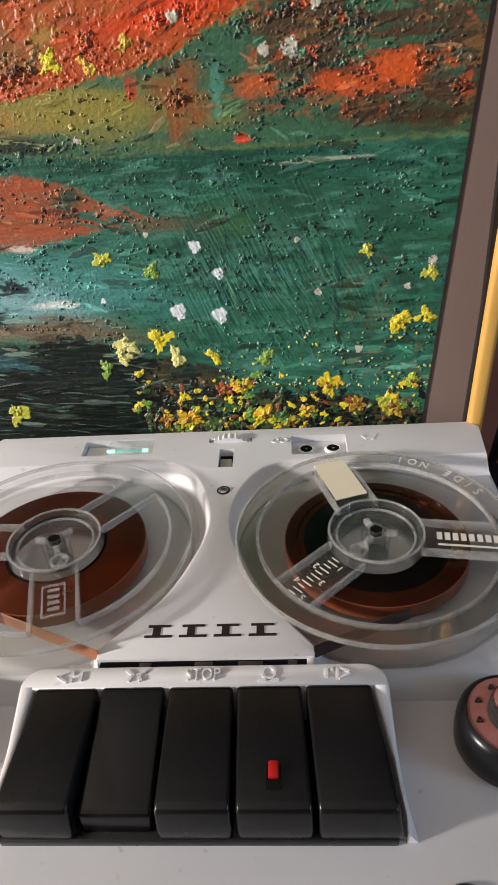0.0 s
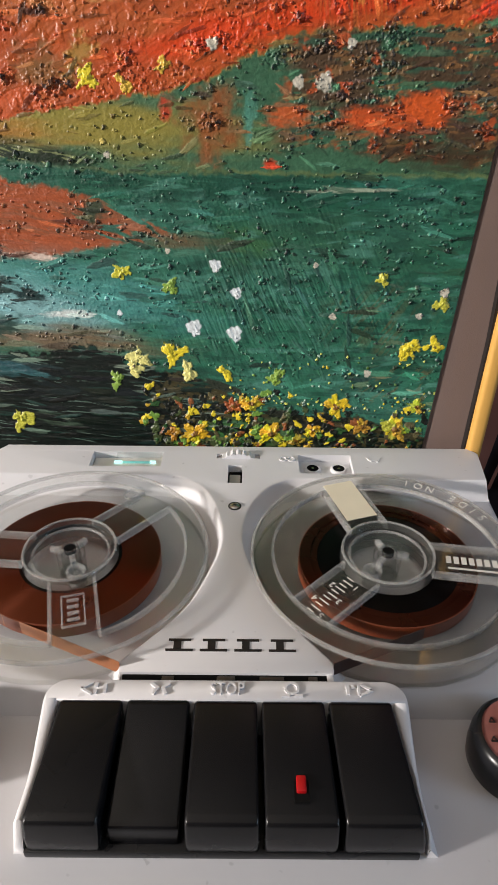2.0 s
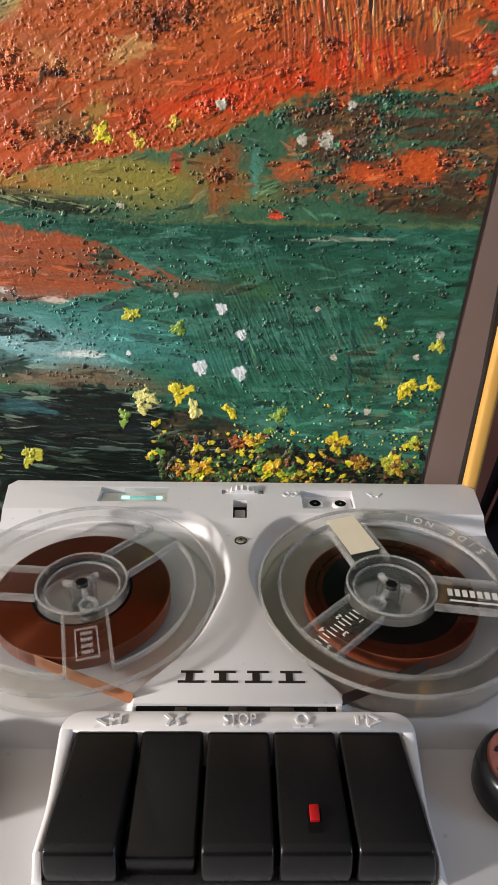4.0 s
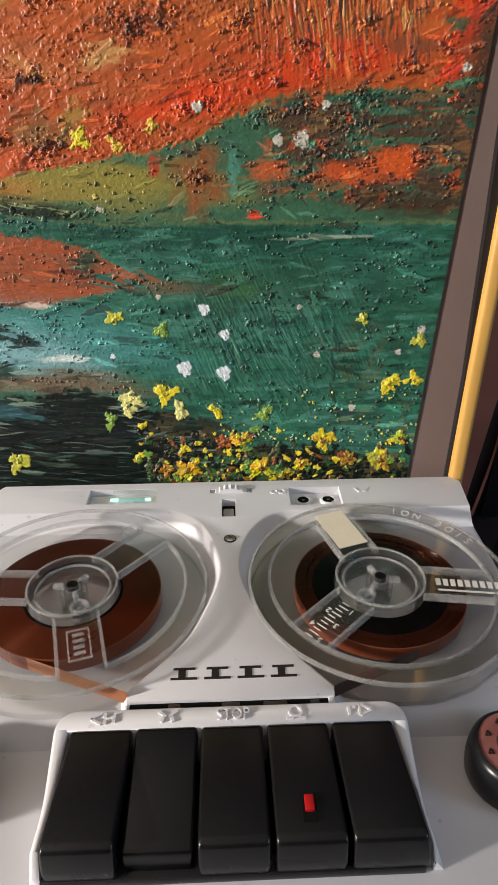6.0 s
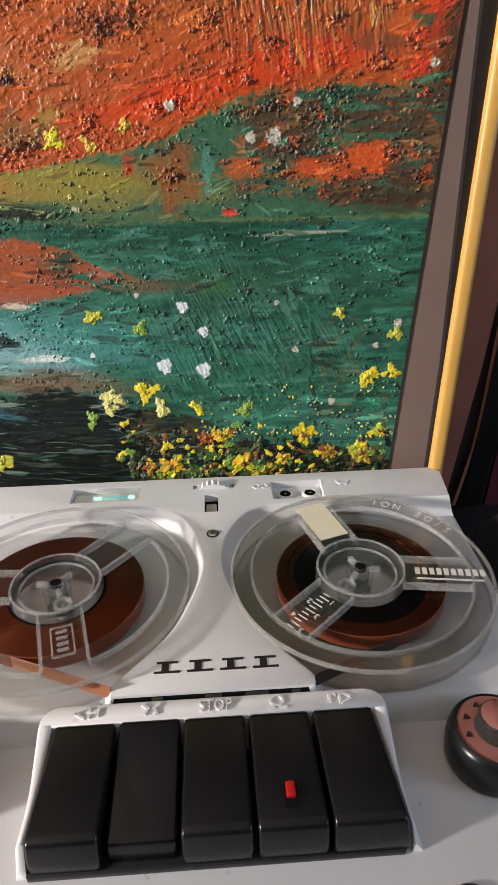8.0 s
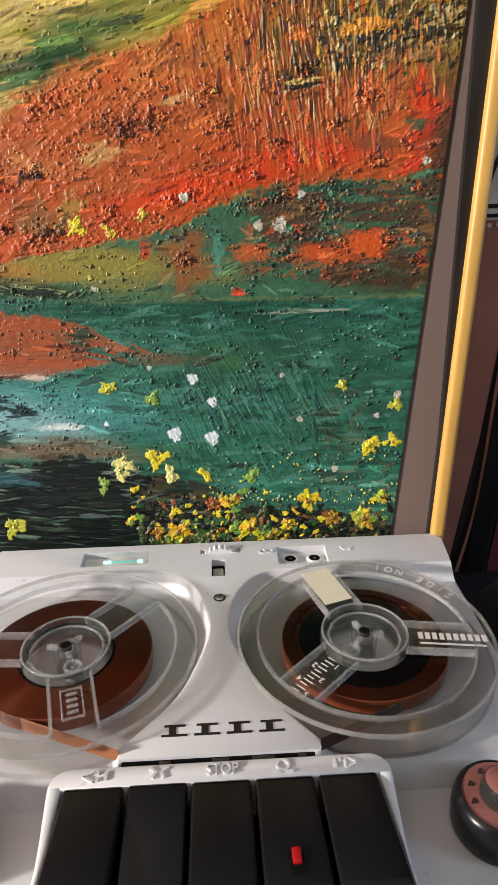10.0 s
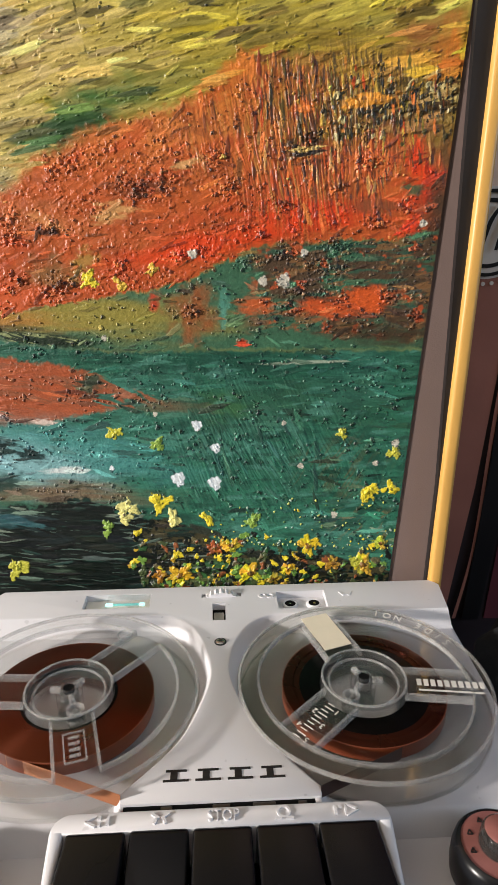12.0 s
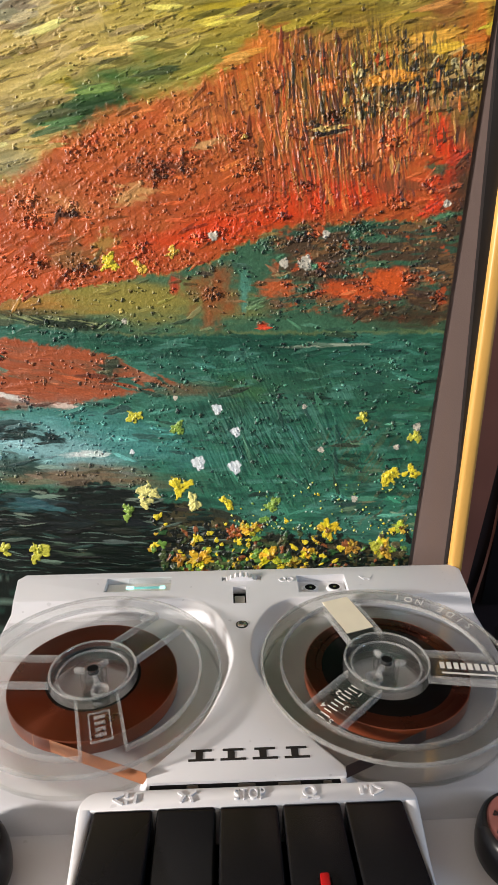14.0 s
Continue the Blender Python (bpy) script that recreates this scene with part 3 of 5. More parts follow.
def flange(z0, z1, angles, windows=True):
    """A clear disc; between its three spokes it is open as far as the rim."""
    b = bmesh.new()
    rows = [RING - 0.0022, 0.0215, 0.026, 0.031, 0.036, 0.041, WIN, 0.048, 0.051, RIM]
    cols = []
    for k, a in enumerate(angles):
        gap = (angles[(k + 1) % 3] - a) % 360
        cols += [(a, s / 3, None, gap) for s in (-3, -1, 1, 3)] + [(a, None, s / 14, gap) for s in range(1, 14)]

    def place(r, c):
        a, s, w, gap = c
        half = math.degrees(math.asin(min(1, WIDE / 2 / r)))
        ang = a + s * half if s is not None else a + half + w * (gap - 2 * half)
        return (r * math.cos(radians(ang)), r * math.sin(radians(ang)))

    vs = [[b.verts.new((*place(r, c), z0)) for c in cols] for r in rows]
    n = len(cols)
    for i in range(len(rows) - 1):
        for j in range(n):
            open_cell = windows and rows[i + 1] <= WIN and not (cols[j][1] is not None and cols[j][1] < 1)
            if open_cell:
                continue
            b.faces.new((vs[i][j], vs[i][(j + 1) % n], vs[i + 1][(j + 1) % n], vs[i + 1][j]))
    bmesh.ops.delete(b, geom=[v for v in b.verts if not v.link_faces], context="VERTS")
    r = bmesh.ops.extrude_face_region(b, geom=b.faces[:])
    bmesh.ops.translate(b, vec=(0, 0, z1 - z0), verts=[v for v in r["geom"] if isinstance(v, bmesh.types.BMVert)])
    return b


def reel(centre, angles, plastic, pack, label):
    t = thing("tape_reel", label, "tape reel", Matrix.Translation((*centre, ZT + ZR)), group="reels on the recorder")
    part("lower_flange", flange(0, 0.0011, angles, False), plastic, t, "clear plastic lower flange")
    part("upper_flange", flange(0.0096, 0.0107, angles), plastic, t, "clear plastic flange with three spokes")
    # rims and ribs: white haze in the plastic stands in for glints along moulded edges
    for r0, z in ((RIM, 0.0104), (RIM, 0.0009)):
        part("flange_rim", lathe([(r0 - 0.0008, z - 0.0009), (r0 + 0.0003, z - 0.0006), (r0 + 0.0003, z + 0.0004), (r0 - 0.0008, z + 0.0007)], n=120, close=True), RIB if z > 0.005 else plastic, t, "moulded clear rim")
    for k, a in enumerate(angles):
        gap = (angles[(k + 1) % 3] - a) % 360
        h0, h1 = math.degrees(math.asin(WIDE / 2 / WIN)), math.degrees(math.asin(WIDE / 2 / RING))
        # window edge along the rim
        m, rows = bmesh.new(), []
        for s in range(33):
            an = radians(a + h0 + (gap - 2 * h0) * s / 32)
            rows.append([m.verts.new((rr * math.cos(an), rr * math.sin(an), zz)) for rr, zz in ((WIN - 0.0005, 0.0090), (WIN + 0.0006, 0.0090), (WIN + 0.0006, 0.0110), (WIN - 0.0005, 0.0110))])
        for p, q in zip(rows, rows[1:]):
            for e in range(4):
                m.faces.new((p[e], p[(e + 1) % 4], q[(e + 1) % 4], q[e]))
        m.faces.new(rows[0]), m.faces.new(rows[-1][::-1])
        part("window_edge", m, RIB, t, "moulded window edge, whitened for its glint")
        for sgn in (-1, 1):
            d = Vector((math.cos(radians(a)), math.sin(radians(a))))
            s = Vector((-d.y, d.x)) * (sgn * WIDE / 2)
            r0 = math.sqrt(RING ** 2 - (WIDE / 2) ** 2)
            p, q = d * r0 + s, d * math.sqrt(WIN ** 2 - (WIDE / 2) ** 2) + s
            part("spoke_edge", bar(p, q, 0.0013, 0.0082, 0.0113), RIB, t, "moulded spoke edge, whitened for its glint")
    # hub: clear cup with a thick ring, a core sleeve and small pegs
    part("hub_ring", lathe([(RING - 0.0020, 0.0011), (RING - 0.0004, 0.0011), (RING, 0.0115), (RING - 0.0004, 0.0122), (RING - 0.0012, 0.0122), (RING - 0.0016, 0.0115)], n=96, close=True), HUBCLEAR, t, "clear hub ring")
    # whitened edge paints in the highlight round the hub
    part("hub_rim", lathe([(RING - 0.0012, 0.0119), (RING - 0.0002, 0.0119), (RING - 0.0004, 0.0125), (RING - 0.0010, 0.0125)], n=96, close=True), RIB, t, "moulded hub edge, whitened for its highlight")
    part("hub_disc", lathe([(0.0052, 0.0084), (RING - 0.0022, 0.0084), (RING - 0.0022, 0.0092), (0.0052, 0.0092)], n=72, close=True), HUBCLEAR, t, "clear hub disc")
    part("hub_step", lathe([(RING - 0.0042, 0.0092), (RING - 0.0032, 0.0092), (RING - 0.0034, 0.0099), (RING - 0.0040, 0.0099)], n=72, close=True), RIB, t, "moulded hub step, whitened for its highlight")
    part("hub_sleeve", lathe([(0.0040, 0.0011), (0.0054, 0.0011), (0.0056, 0.0108), (0.0040, 0.0108)], n=40, close=True), HUBCLEAR, t, "clear core sleeve")
    for k in range(3):
        a = radians(angles[0] + 35 + 120 * k)
        part("hub_lug", box(-0.0011, 0.0011, 0.0034, 0.0080, 0.0092, 0.0118, 0.0005), RIB, t).rotation_euler = (0, 0, a)
    a = radians(angles[2] + 8)
    px, py = 0.0118 * math.cos(a), 0.0118 * math.sin(a)
    part("threading_eye", lathe([(0.0026, 0.0040), (0.0036, 0.0040), (0.0037, 0.0108), (0.0027, 0.0108)], px, py, 32, close=True), RIB, t, "clear tape threading eye")
    part("threading_peg", lathe([(0, 0.0100), (0.0008, 0.0100), (0.0009, 0.0092), (0, 0.0092)], px, py, 16), RIB, t)
    for name, r0, r1, z1, material, lab in pack:
        part(name, lathe([(r0, 0.0016), (r1, 0.0016), (r1, z1 - 0.0001), (r1 - 0.0002, z1), (r0, z1)], n=110, close=True), material, t, lab)
    return t


reel_l = reel(LC, (48, 176, 285), CLEAR, [("tape_pack", 0.0186, 0.0198, 0.0078, TAPE_DARK, "dark wound tape")] + [("tape_pack", 0.0198, 0.0346, 0.0078, TAPE, "wound brown tape"), ("tape_pack", 0.0346, 0.0350, 0.00785, TAPE_EDGE, "outer turns of brown tape")], "clear plastic reel half-full of brown tape")
reel_r = reel(RC, (108, 352, 223), SMOKE, [("tape_pack", 0.0186, 0.0274, 0.0072, TAPE_DARK, "black wound leader tape")] + [("tape_pack", 0.0274, 0.0302, 0.0073, TAPE_OLD, "wound dark brown tape"), ("tape_pack", 0.0302, 0.0343, 0.0076, TAPE_OLD, "wound dark brown tape"), ("tape_pack", 0.0343, 0.0347, 0.0077, TAPE_EDGE, "outer turns of brown tape")], "aged clear plastic reel part-full of brown tape")

# paper label and prints on the right reel
d = Vector((math.cos(radians(108)), math.sin(radians(108))))
lab = part("paper_label", box(0.0225, 0.0478, -0.0068, 0.0068, 0.0108, 0.0111, 0), PAPER, reel_r, "blank cream paper label")
lab.rotation_euler = (0, 0, radians(108))
for i in range(10):
    r0 = 0.0222 + i * 0.0029
    p = part("print_bar", box(r0, r0 + 0.0019, -0.0019, 0.0019, 0.0108, 0.0110), PRINT, reel_r, "white printed bar", smooth=0)
    p.rotation_euler = (0, 0, radians(352))
p = part("print_line", box(0.0225, 0.0490, -0.0050, -0.0042, 0.0108, 0.0110), PRINT, reel_r, "thin white printed line", smooth=0)
p.rotation_euler = (0, 0, radians(352))
for i, (ch, off) in enumerate((("1", 3.6), ("2", -3.6), ("3", 3.6), ("4", -3.6), ("5", 3.6))):
    r0, a = 0.0240 + i * 0.0048, radians(223)
    ox, oy = -math.sin(a) * off / 1000, math.cos(a) * off / 1000
    letters(ch, 0.0036, r0 * math.cos(a) + ox, r0 * math.sin(a) + oy, 0.0109, 0.0001, "scale_figure", PRINT, reel_r, turn=223 - 90)
for i in range(11):
    m = part("scale_tick", box(0.0218 + i * 0.0022, 0.0222 + i * 0.0022, -0.0022, 0.0022 if i % 2 else 0.0010, 0.0108, 0.0110), PRINT, reel_r, smooth=0)
    m.rotation_euler = (0, 0, radians(223))
for i, ch in enumerate("SIDE NO1"):
    if ch != " ":
        a = 27 + i * 6.2
        letters(ch, 0.0060, 0.0492 * math.cos(radians(a)), 0.0492 * math.sin(radians(a)), 0.0109, 0.0001, "side_mark", PRINT, reel_r, turn=a + 90, squeeze=0.85)
# moulded badge on the left reel: plain bars in a raised border
badge = bmesh.new()
for x0, x1, y0, y1 in ((0.0245, 0.0395, 0.0036, 0.0042), (0.0245, 0.0395, -0.0042, -0.0036), (0.0245, 0.0251, -0.0036, 0.0036), (0.0389, 0.0395, -0.0036, 0.0036)):
    box(x0, x1, y0, y1, 0.0108, 0.0114, bm=badge)
for i in range(4):
    box(0.0265 + i * 0.0030, 0.0279 + i * 0.0030, -0.0021, 0.0021, 0.0108, 0.0113, bm=badge)
part("moulded_badge", badge, RIB, reel_l, "moulded clear badge of plain bars", smooth=0).rotation_euler = (0, 0, radians(285))

part("moulded_ring", lathe([(0.0031, 0.0107), (0.0037, 0.0107), (0.0037, 0.0113), (0.0031, 0.0113)], 0.0405 * math.cos(radians(62)), 0.0405 * math.sin(radians(62)), 32, close=True), RIB, reel_l, "small moulded clear ring")

# tape running from each pack to the head slot
def strand(p, q, z0, z1, material, parent_reel, centre, label):
    d = (Vector(q) - Vector(p)).normalized()
    s = Vector((-d.y, d.x)) * 0.00006
    pts = [(p[0] - s.x - centre[0], p[1] - s.y - centre[1]), (q[0] - s.x - centre[0], q[1] - s.y - centre[1]), (q[0] + s.x - centre[0], q[1] + s.y - centre[1]), (p[0] + s.x - centre[0], p[1] + s.y - centre[1])]
    return part("tape_strand", prism(pts, z0, z1), material, parent_reel, label, smooth=0)


strand((-0.0813, 0.1877), (-0.0362, 0.1678), 0.0018, 0.0078, STRAND, reel_l, LC, "tan tape running to the heads")
strand((0.0680, 0.1833), (0.0345, 0.1678), 0.0018, 0.0078, LEADER, reel_r, RC, "dark tape running to the heads")

# ---- the large painting ----
HANG = Matrix(((0.99668, 0.04660, -0.06678, 0.00000), (-0.07097, 0.09481, -0.99296, 0.31617), (-0.03994, 0.99440, 0.09780, 0.85000), (0.00000, 0.00000, 0.00000, 1.00000)))
painting = thing("framed_painting", "thickly painted landscape in orange and green, taupe mat and honey-coloured frame", "painting", HANG)


@functools.lru_cache(maxsize=None)
def lattice(seed):
    return np.random.RandomState(seed).rand(257, 257)


def vnoise(x, y, seed):
    g = lattice(seed)
    xi, yi = np.floor(x).astype(int), np.floor(y).astype(int)
    fx, fy = x - xi, y - yi
    fx, fy = fx * fx * (3 - 2 * fx), fy * fy * (3 - 2 * fy)
    xi, yi = xi % 256, yi % 256
    return (g[yi, xi] * (1 - fx) + g[yi, xi + 1] * fx) * (1 - fy) + (g[yi + 1, xi] * (1 - fx) + g[yi + 1, xi + 1] * fx) * fy


def fbm(x, y, seed, octaves=4):
    v, amp, tot = 0, 1.0, 0
    for o in range(octaves):
        v, tot = v + amp * vnoise(x * 2 ** o + 7.3 * o, y * 2 ** o + 3.1 * o, seed + o), tot + amp
        amp *= 0.55
    return v / tot


def smooth01(x):
    x = np.clip(x, 0, 1)
    return x * x * (3 - 2 * x)


STEP = 0.00031
ga = np.concatenate([np.arange(-0.33, -0.138, 0.003), np.arange(-0.138, 0.1130, STEP)])
gb = np.concatenate([np.arange(-0.060, -0.018, 0.003), np.arange(-0.018, 0.292, STEP), np.arange(0.292, 0.42, 0.003)])
A, B = np.meshgrid(ga, gb)
# work in millimetres; the canvas leans a little in its mat, so its right edge runs up and outwards
EDGE = 0.0959 + 0.0364 * B
A = A - (ga[-1] - EDGE) * smooth01((A + 0.17) / (ga[-1] + 0.17))
X, Y = A * 1000, B * 1000
col = np.zeros(A.shape + (3,))
hgt = np.zeros(A.shape)


def lay(colour, mask, vary=0.0, seed=0):
    """Lays a colour over the picture where the mask says so."""
    global col
    c = np.array(srgb(*colour))
    if vary:
        c = c[None, None, :] * (1 + vary * (fbm(X / 3, Y / 3, 900 + seed)[..., None] * 2 - 1) * 1.6)
    col = col * (1 - mask[..., None]) + c * mask[..., None]


def line(points, amp=2.0, size=9.0, seed=0):
    """Height of a ragged line across the canvas."""
    xs, ys = [p[0] * 1000 for p in points], [p[1] * 1000 for p in points]
    return np.interp(X, xs, ys) + amp * ((fbm(X / size, Y / size, 40 + seed, 5) - 0.5) * 4 + (fbm(X / 2.2, Y / 2.2, 440 + seed, 3) - 0.5) * 3)


def below(edge, soft=1.0):
    return smooth01((edge - Y) / soft * 0.5 + 0.5)


def above(edge, soft=1.0):
    return smooth01((Y - edge) / soft * 0.5 + 0.5)


def blob(p, rx, ry, soft=0.35, seed=0, rough=0.6, turn=0.0):
    """A ragged oval patch, mm."""
    out = np.zeros_like(A)
    reach = (1 + soft + rough) * max(rx, ry)
    i0, i1 = np.searchsorted(gb, p[1] - reach / 1000), np.searchsorted(gb, p[1] + reach / 1000)
    js = np.nonzero(np.abs(X[i0:i1] - p[0] * 1000).min(0) < reach)[0] if i1 > i0 else []
    if len(js) == 0:
        return out
    win = np.s_[i0:i1, js[0]:js[-1] + 1]
    dx, dy = X[win] - p[0] * 1000, Y[win] - p[1] * 1000
    c, s = math.cos(radians(turn)), math.sin(radians(turn))
    dx, dy = dx * c + dy * s, dy * c - dx * s
    d = np.sqrt((dx / rx) ** 2 + (dy / ry) ** 2) + rough * (fbm(X[win] / (rx * 0.5) + seed, Y[win] / (ry * 0.5), 70 + seed, 4) - 0.5) * 2
    out[win] = smooth01((1 - d) / soft * 0.5 + 0.5)
    return out


def strokes(turn, long, thin, seed, octaves=3):
    """Noise drawn out along a brush direction."""
    c, s = math.cos(radians(turn)), math.sin(radians(turn))
    wob = (fbm(X / 25, Y / 25, seed + 5, 2) - 0.5) * 6
    u, v = X * c + Y * s, -X * s + Y * c + wob
    return fbm(u / long, v / thin, seed, octaves)


hill_top = line([(-0.2406, 0.1634), (-0.1237, 0.1916), (-0.1068, 0.2001), (-0.0954, 0.2117), (-0.0785, 0.2209), (-0.0596, 0.2278), (-0.0324, 0.2356), (-0.0141, 0.2449), (-0.0020, 0.2591), (0.0159, 0.2614), (0.0371, 0.2595), (0.0587, 0.2505), (0.0759, 0.2346), (0.0923, 0.2278), (0.1111, 0.2274)], 2.2, 14, 1)
hill_low = line([(-0.2470, 0.1234), (-0.1273, 0.1353), (-0.1100, 0.1395), (-0.0889, 0.1439), (-0.0633, 0.1485), (-0.0400, 0.1539), (-0.0179, 0.1606), (-0.0006, 0.1697), (0.0098, 0.1751), (0.0321, 0.1794), (0.0543, 0.1814), (0.0760, 0.1823), (0.0978, 0.1881), (0.1163, 0.1912)], 1.2, 10, 2)
shore = line([(-0.2470, 0.1234), (-0.1280, 0.1269), (-0.0984, 0.1228), (-0.0695, 0.1217), (-0.0112, 0.1242), (0.0473, 0.1274), (0.1049, 0.1301)], 0.8, 12, 3)
dark_top = line([(-0.2629, 0.0223), (-0.1342, 0.0313), (-0.1149, 0.0352), (-0.0932, 0.0358), (-0.0743, 0.0418), (-0.0582, 0.0326), (-0.0267, 0.0297), (-0.0081, 0.0234), (0.0051, 0.0137), (0.0303, 0.0132), (0.0625, 0.0130), (0.1009, 0.0047)], 1.4, 8, 4)

# sky: ochre and olive, brushed up to the right
diag = strokes(15, 34, 4.5, 11)
lay((200, 176, 98), np.ones_like(A), 0.10, 1)
lay((170, 158, 60), smooth01((X + 95) / 70) * 0.75)
lay((216, 194, 122), smooth01((diag - 0.46) * 4) * 0.6 * smooth01((-X - 10) / 70))
lay((190, 168, 50), smooth01((strokes(13, 34, 4.0, 17) - 0.50) * 6) * 0.55 * smooth01((X + 100) / 50))
lay((138, 130, 52), smooth01((strokes(17, 34, 5.0, 13) - 0.54) * 6) * 0.55)
lay((208, 184, 122), smooth01((strokes(16, 16, 3.0, 15) - 0.60) * 10) * 0.7 * smooth01((-X - 20) / 60))
lay((84, 74, 40), smooth01((strokes(16, 9, 1.2, 19) - 0.70) * 16) * 0.7)
lay((170, 172, 166), blob((-0.1136, 0.2697), 12, 7, 0.9, 201, 0.8) * 0.7)
lay((214, 190, 40), blob((-0.0060, 0.2723), 9, 1.8, 0.4, 1, 0.8, 24) * 0.95)
lay((196, 176, 44), blob((-0.0180, 0.2710), 18, 5, 0.9, 202, 0.9, 14) * 0.7)
lay((208, 178, 62), blob((-0.0902, 0.2383), 5, 3.2, 0.5, 2, 0.8))
lay((96, 108, 46), blob((-0.0512, 0.2455), 34, 6, 0.9, 203, 0.9, 14) * 0.6)
lay((70, 108, 50), blob((-0.0750, 0.2325), 27, 11, 0.6, 3, 0.8, 22))
lay((46, 76, 44), blob((-0.0790, 0.2270), 21, 5, 0.5, 4, 0.9, 18) * 0.95)
lay((108, 120, 54), blob((-0.0476, 0.2299), 8, 2.6, 0.6, 204, 0.9, 10) * 0.8)
lay((132, 112, 44), blob((0.0471, 0.2632), 60, 12, 0.9, 5, 0.8) * 0.85)
lay((188, 164, 52), blob((0.0471, 0.2632), 56, 10, 0.9, 205, 0.8) * smooth01((strokes(5, 22, 0.9, 207) - 0.50) * 12) * 0.8)
lay((150, 88, 46), blob((0.0867, 0.2729), 14, 9, 0.9, 6, 0.9) * 0.85)
lay((216, 128, 48), blob((0.1000, 0.2646), 8, 13, 0.7, 8, 0.7) * 0.95)
lay((226, 178, 52), blob((0.0860, 0.2581), 9, 6, 0.5, 7, 0.9) * 0.95)
lay((232, 190, 60), blob((0.1055, 0.2655), 2.2, 6, 0.5, 206, 0.7))
lay((140, 140, 112), blob((-0.1175, 0.2022), 12, 7, 0.8, 9) * 0.6)

# the orange hill
hill = below(hill_top, 6.0) * above(hill_low, 1.2)
vert = strokes(101, 18, 0.8, 21)
lay((186, 86, 40), hill, 0.16, 2)
lay((206, 112, 52), hill * smooth01((Y - 178) / 44) * 0.5)
lay((214, 128, 62), hill * blob((-0.0324, 0.2297), 34, 9, 0.9, 10, 0.9, 15) * 0.85)
lay((204, 118, 44), hill * blob((-0.0066, 0.2468), 16, 9, 0.8, 211, 0.8, 25) * 0.8)
lay((198, 76, 36), hill * smooth01((strokes(30, 22, 7, 31) - 0.5) * 4) * 0.55)
lay((150, 76, 40), hill * smooth01((strokes(-12, 16, 5, 33) - 0.56) * 6) * 0.5)
lay((224, 70, 26), hill * blob((-0.0043, 0.1788), 40, 6, 0.8, 11, 0.7, 16) * 0.9)
lay((226, 66, 26), hill * blob((0.0448, 0.1936), 34, 6, 0.8, 12, 0.7, 8) * 0.95)
lay((208, 92, 44), hill * blob((-0.1089, 0.1489), 44, 8, 0.9, 13, 0.8, 5) * 0.85)
lay((190, 112, 62), hill * blob((-0.0907, 0.1846), 30, 7, 0.9, 212, 0.9, -10) * 0.6)
streaky = blob((0.0288, 0.2266), 36, 36, 0.9, 14, 0.7)
lay((112, 62, 36), hill * streaky * smooth01((vert - 0.53) * 12) * 0.75)
lay((196, 140, 70), hill * streaky * smooth01((strokes(101, 14, 0.7, 25) - 0.58) * 12) * 0.7)
lay((150, 66, 36), hill * smooth01((strokes(104, 10, 1.0, 27) - 0.62) * 10) * 0.4)
upper = blob((0.0649, 0.2421), 46, 20, 0.7, 15, 0.7)
lay((150, 106, 44), upper * 0.8)
lay((50, 44, 30), upper * smooth01((strokes(96, 8, 0.75, 131) - 0.52) * 14) * 0.85)
lay((204, 162, 68), upper * smooth01((strokes(97, 6, 0.7, 133) - 0.60) * 14) * 0.85)
lay((222, 148, 52), blob((0.0641, 0.2455), 15, 2.2, 0.4, 17, 0.7, 12))
lay((222, 128, 50), blob((0.0034, 0.2578), 9, 4, 0.5, 213, 0.9, 20) * 0.9)
lay((220, 116, 46), blob((0.0318, 0.2394), 5, 5, 0.5, 214, 0.8) * 0.85)
fleck = blob((0.0878, 0.2472), 28, 9, 0.7, 18, 0.9, 14)
lay((36, 38, 30), fleck * 0.9)
lay((130, 88, 48), blob((0.0890, 0.2337), 20, 9, 0.9, 19, 0.9) * 0.85)
lay((200, 170, 104), fleck * smooth01((fbm(X / 1.3, Y / 1.9, 61, 2) - 0.60) * 18) * 0.9)
lay((206, 92, 46), blob((0.0720, 0.2187), 18, 8, 0.9, 215, 0.9) * 0.75)
lay((206, 156, 98), blob((-0.0228, 0.2136), 9, 1.8, 0.4, 21, 0.8, 16) * 0.9)
lay((212, 160, 98), blob((-0.0567, 0.1911), 12, 4, 0.5, 22, 1.1, 12) * 0.85)
lay((210, 138, 82), blob((-0.0907, 0.1843), 9, 2.4, 0.5, 23, 0.8, -22) * 0.8)
lay((66, 40, 32), blob((-0.0914, 0.1795), 6, 1.6, 0.5, 24, 1.0) * 0.9)
lay((84, 52, 36), blob((-0.0402, 0.2020), 15, 4.0, 0.7, 25, 1.3, 12) * 0.65)
lay((46, 38, 28), blob((0.0333, 0.2241), 9, 3.4, 0.6, 216, 1.3, 8) * 0.8)
lay((50, 40, 30), blob((0.0401, 0.2175), 10, 1.2, 0.5, 217, 1.0, 10) * 0.8)
lay((222, 196, 150), blob((0.0357, 0.2201), 9, 0.6, 0.5, 218, 0.7, 12) * 0.8)
lay((118, 96, 54), blob((-0.0856, 0.1594), 11, 8, 0.8, 26, 1.1) * 0.7)
lay((168, 148, 70), blob((-0.0740, 0.1657), 8, 4, 0.6, 219, 1.1, 40) * 0.6)
lay((128, 76, 48), blob((0.0701, 0.1986), 13, 4, 0.8, 27, 0.8) * 0.85)
lay((238, 66, 28), blob((0.0949, 0.2078), 9, 9, 0.6, 28, 0.8))
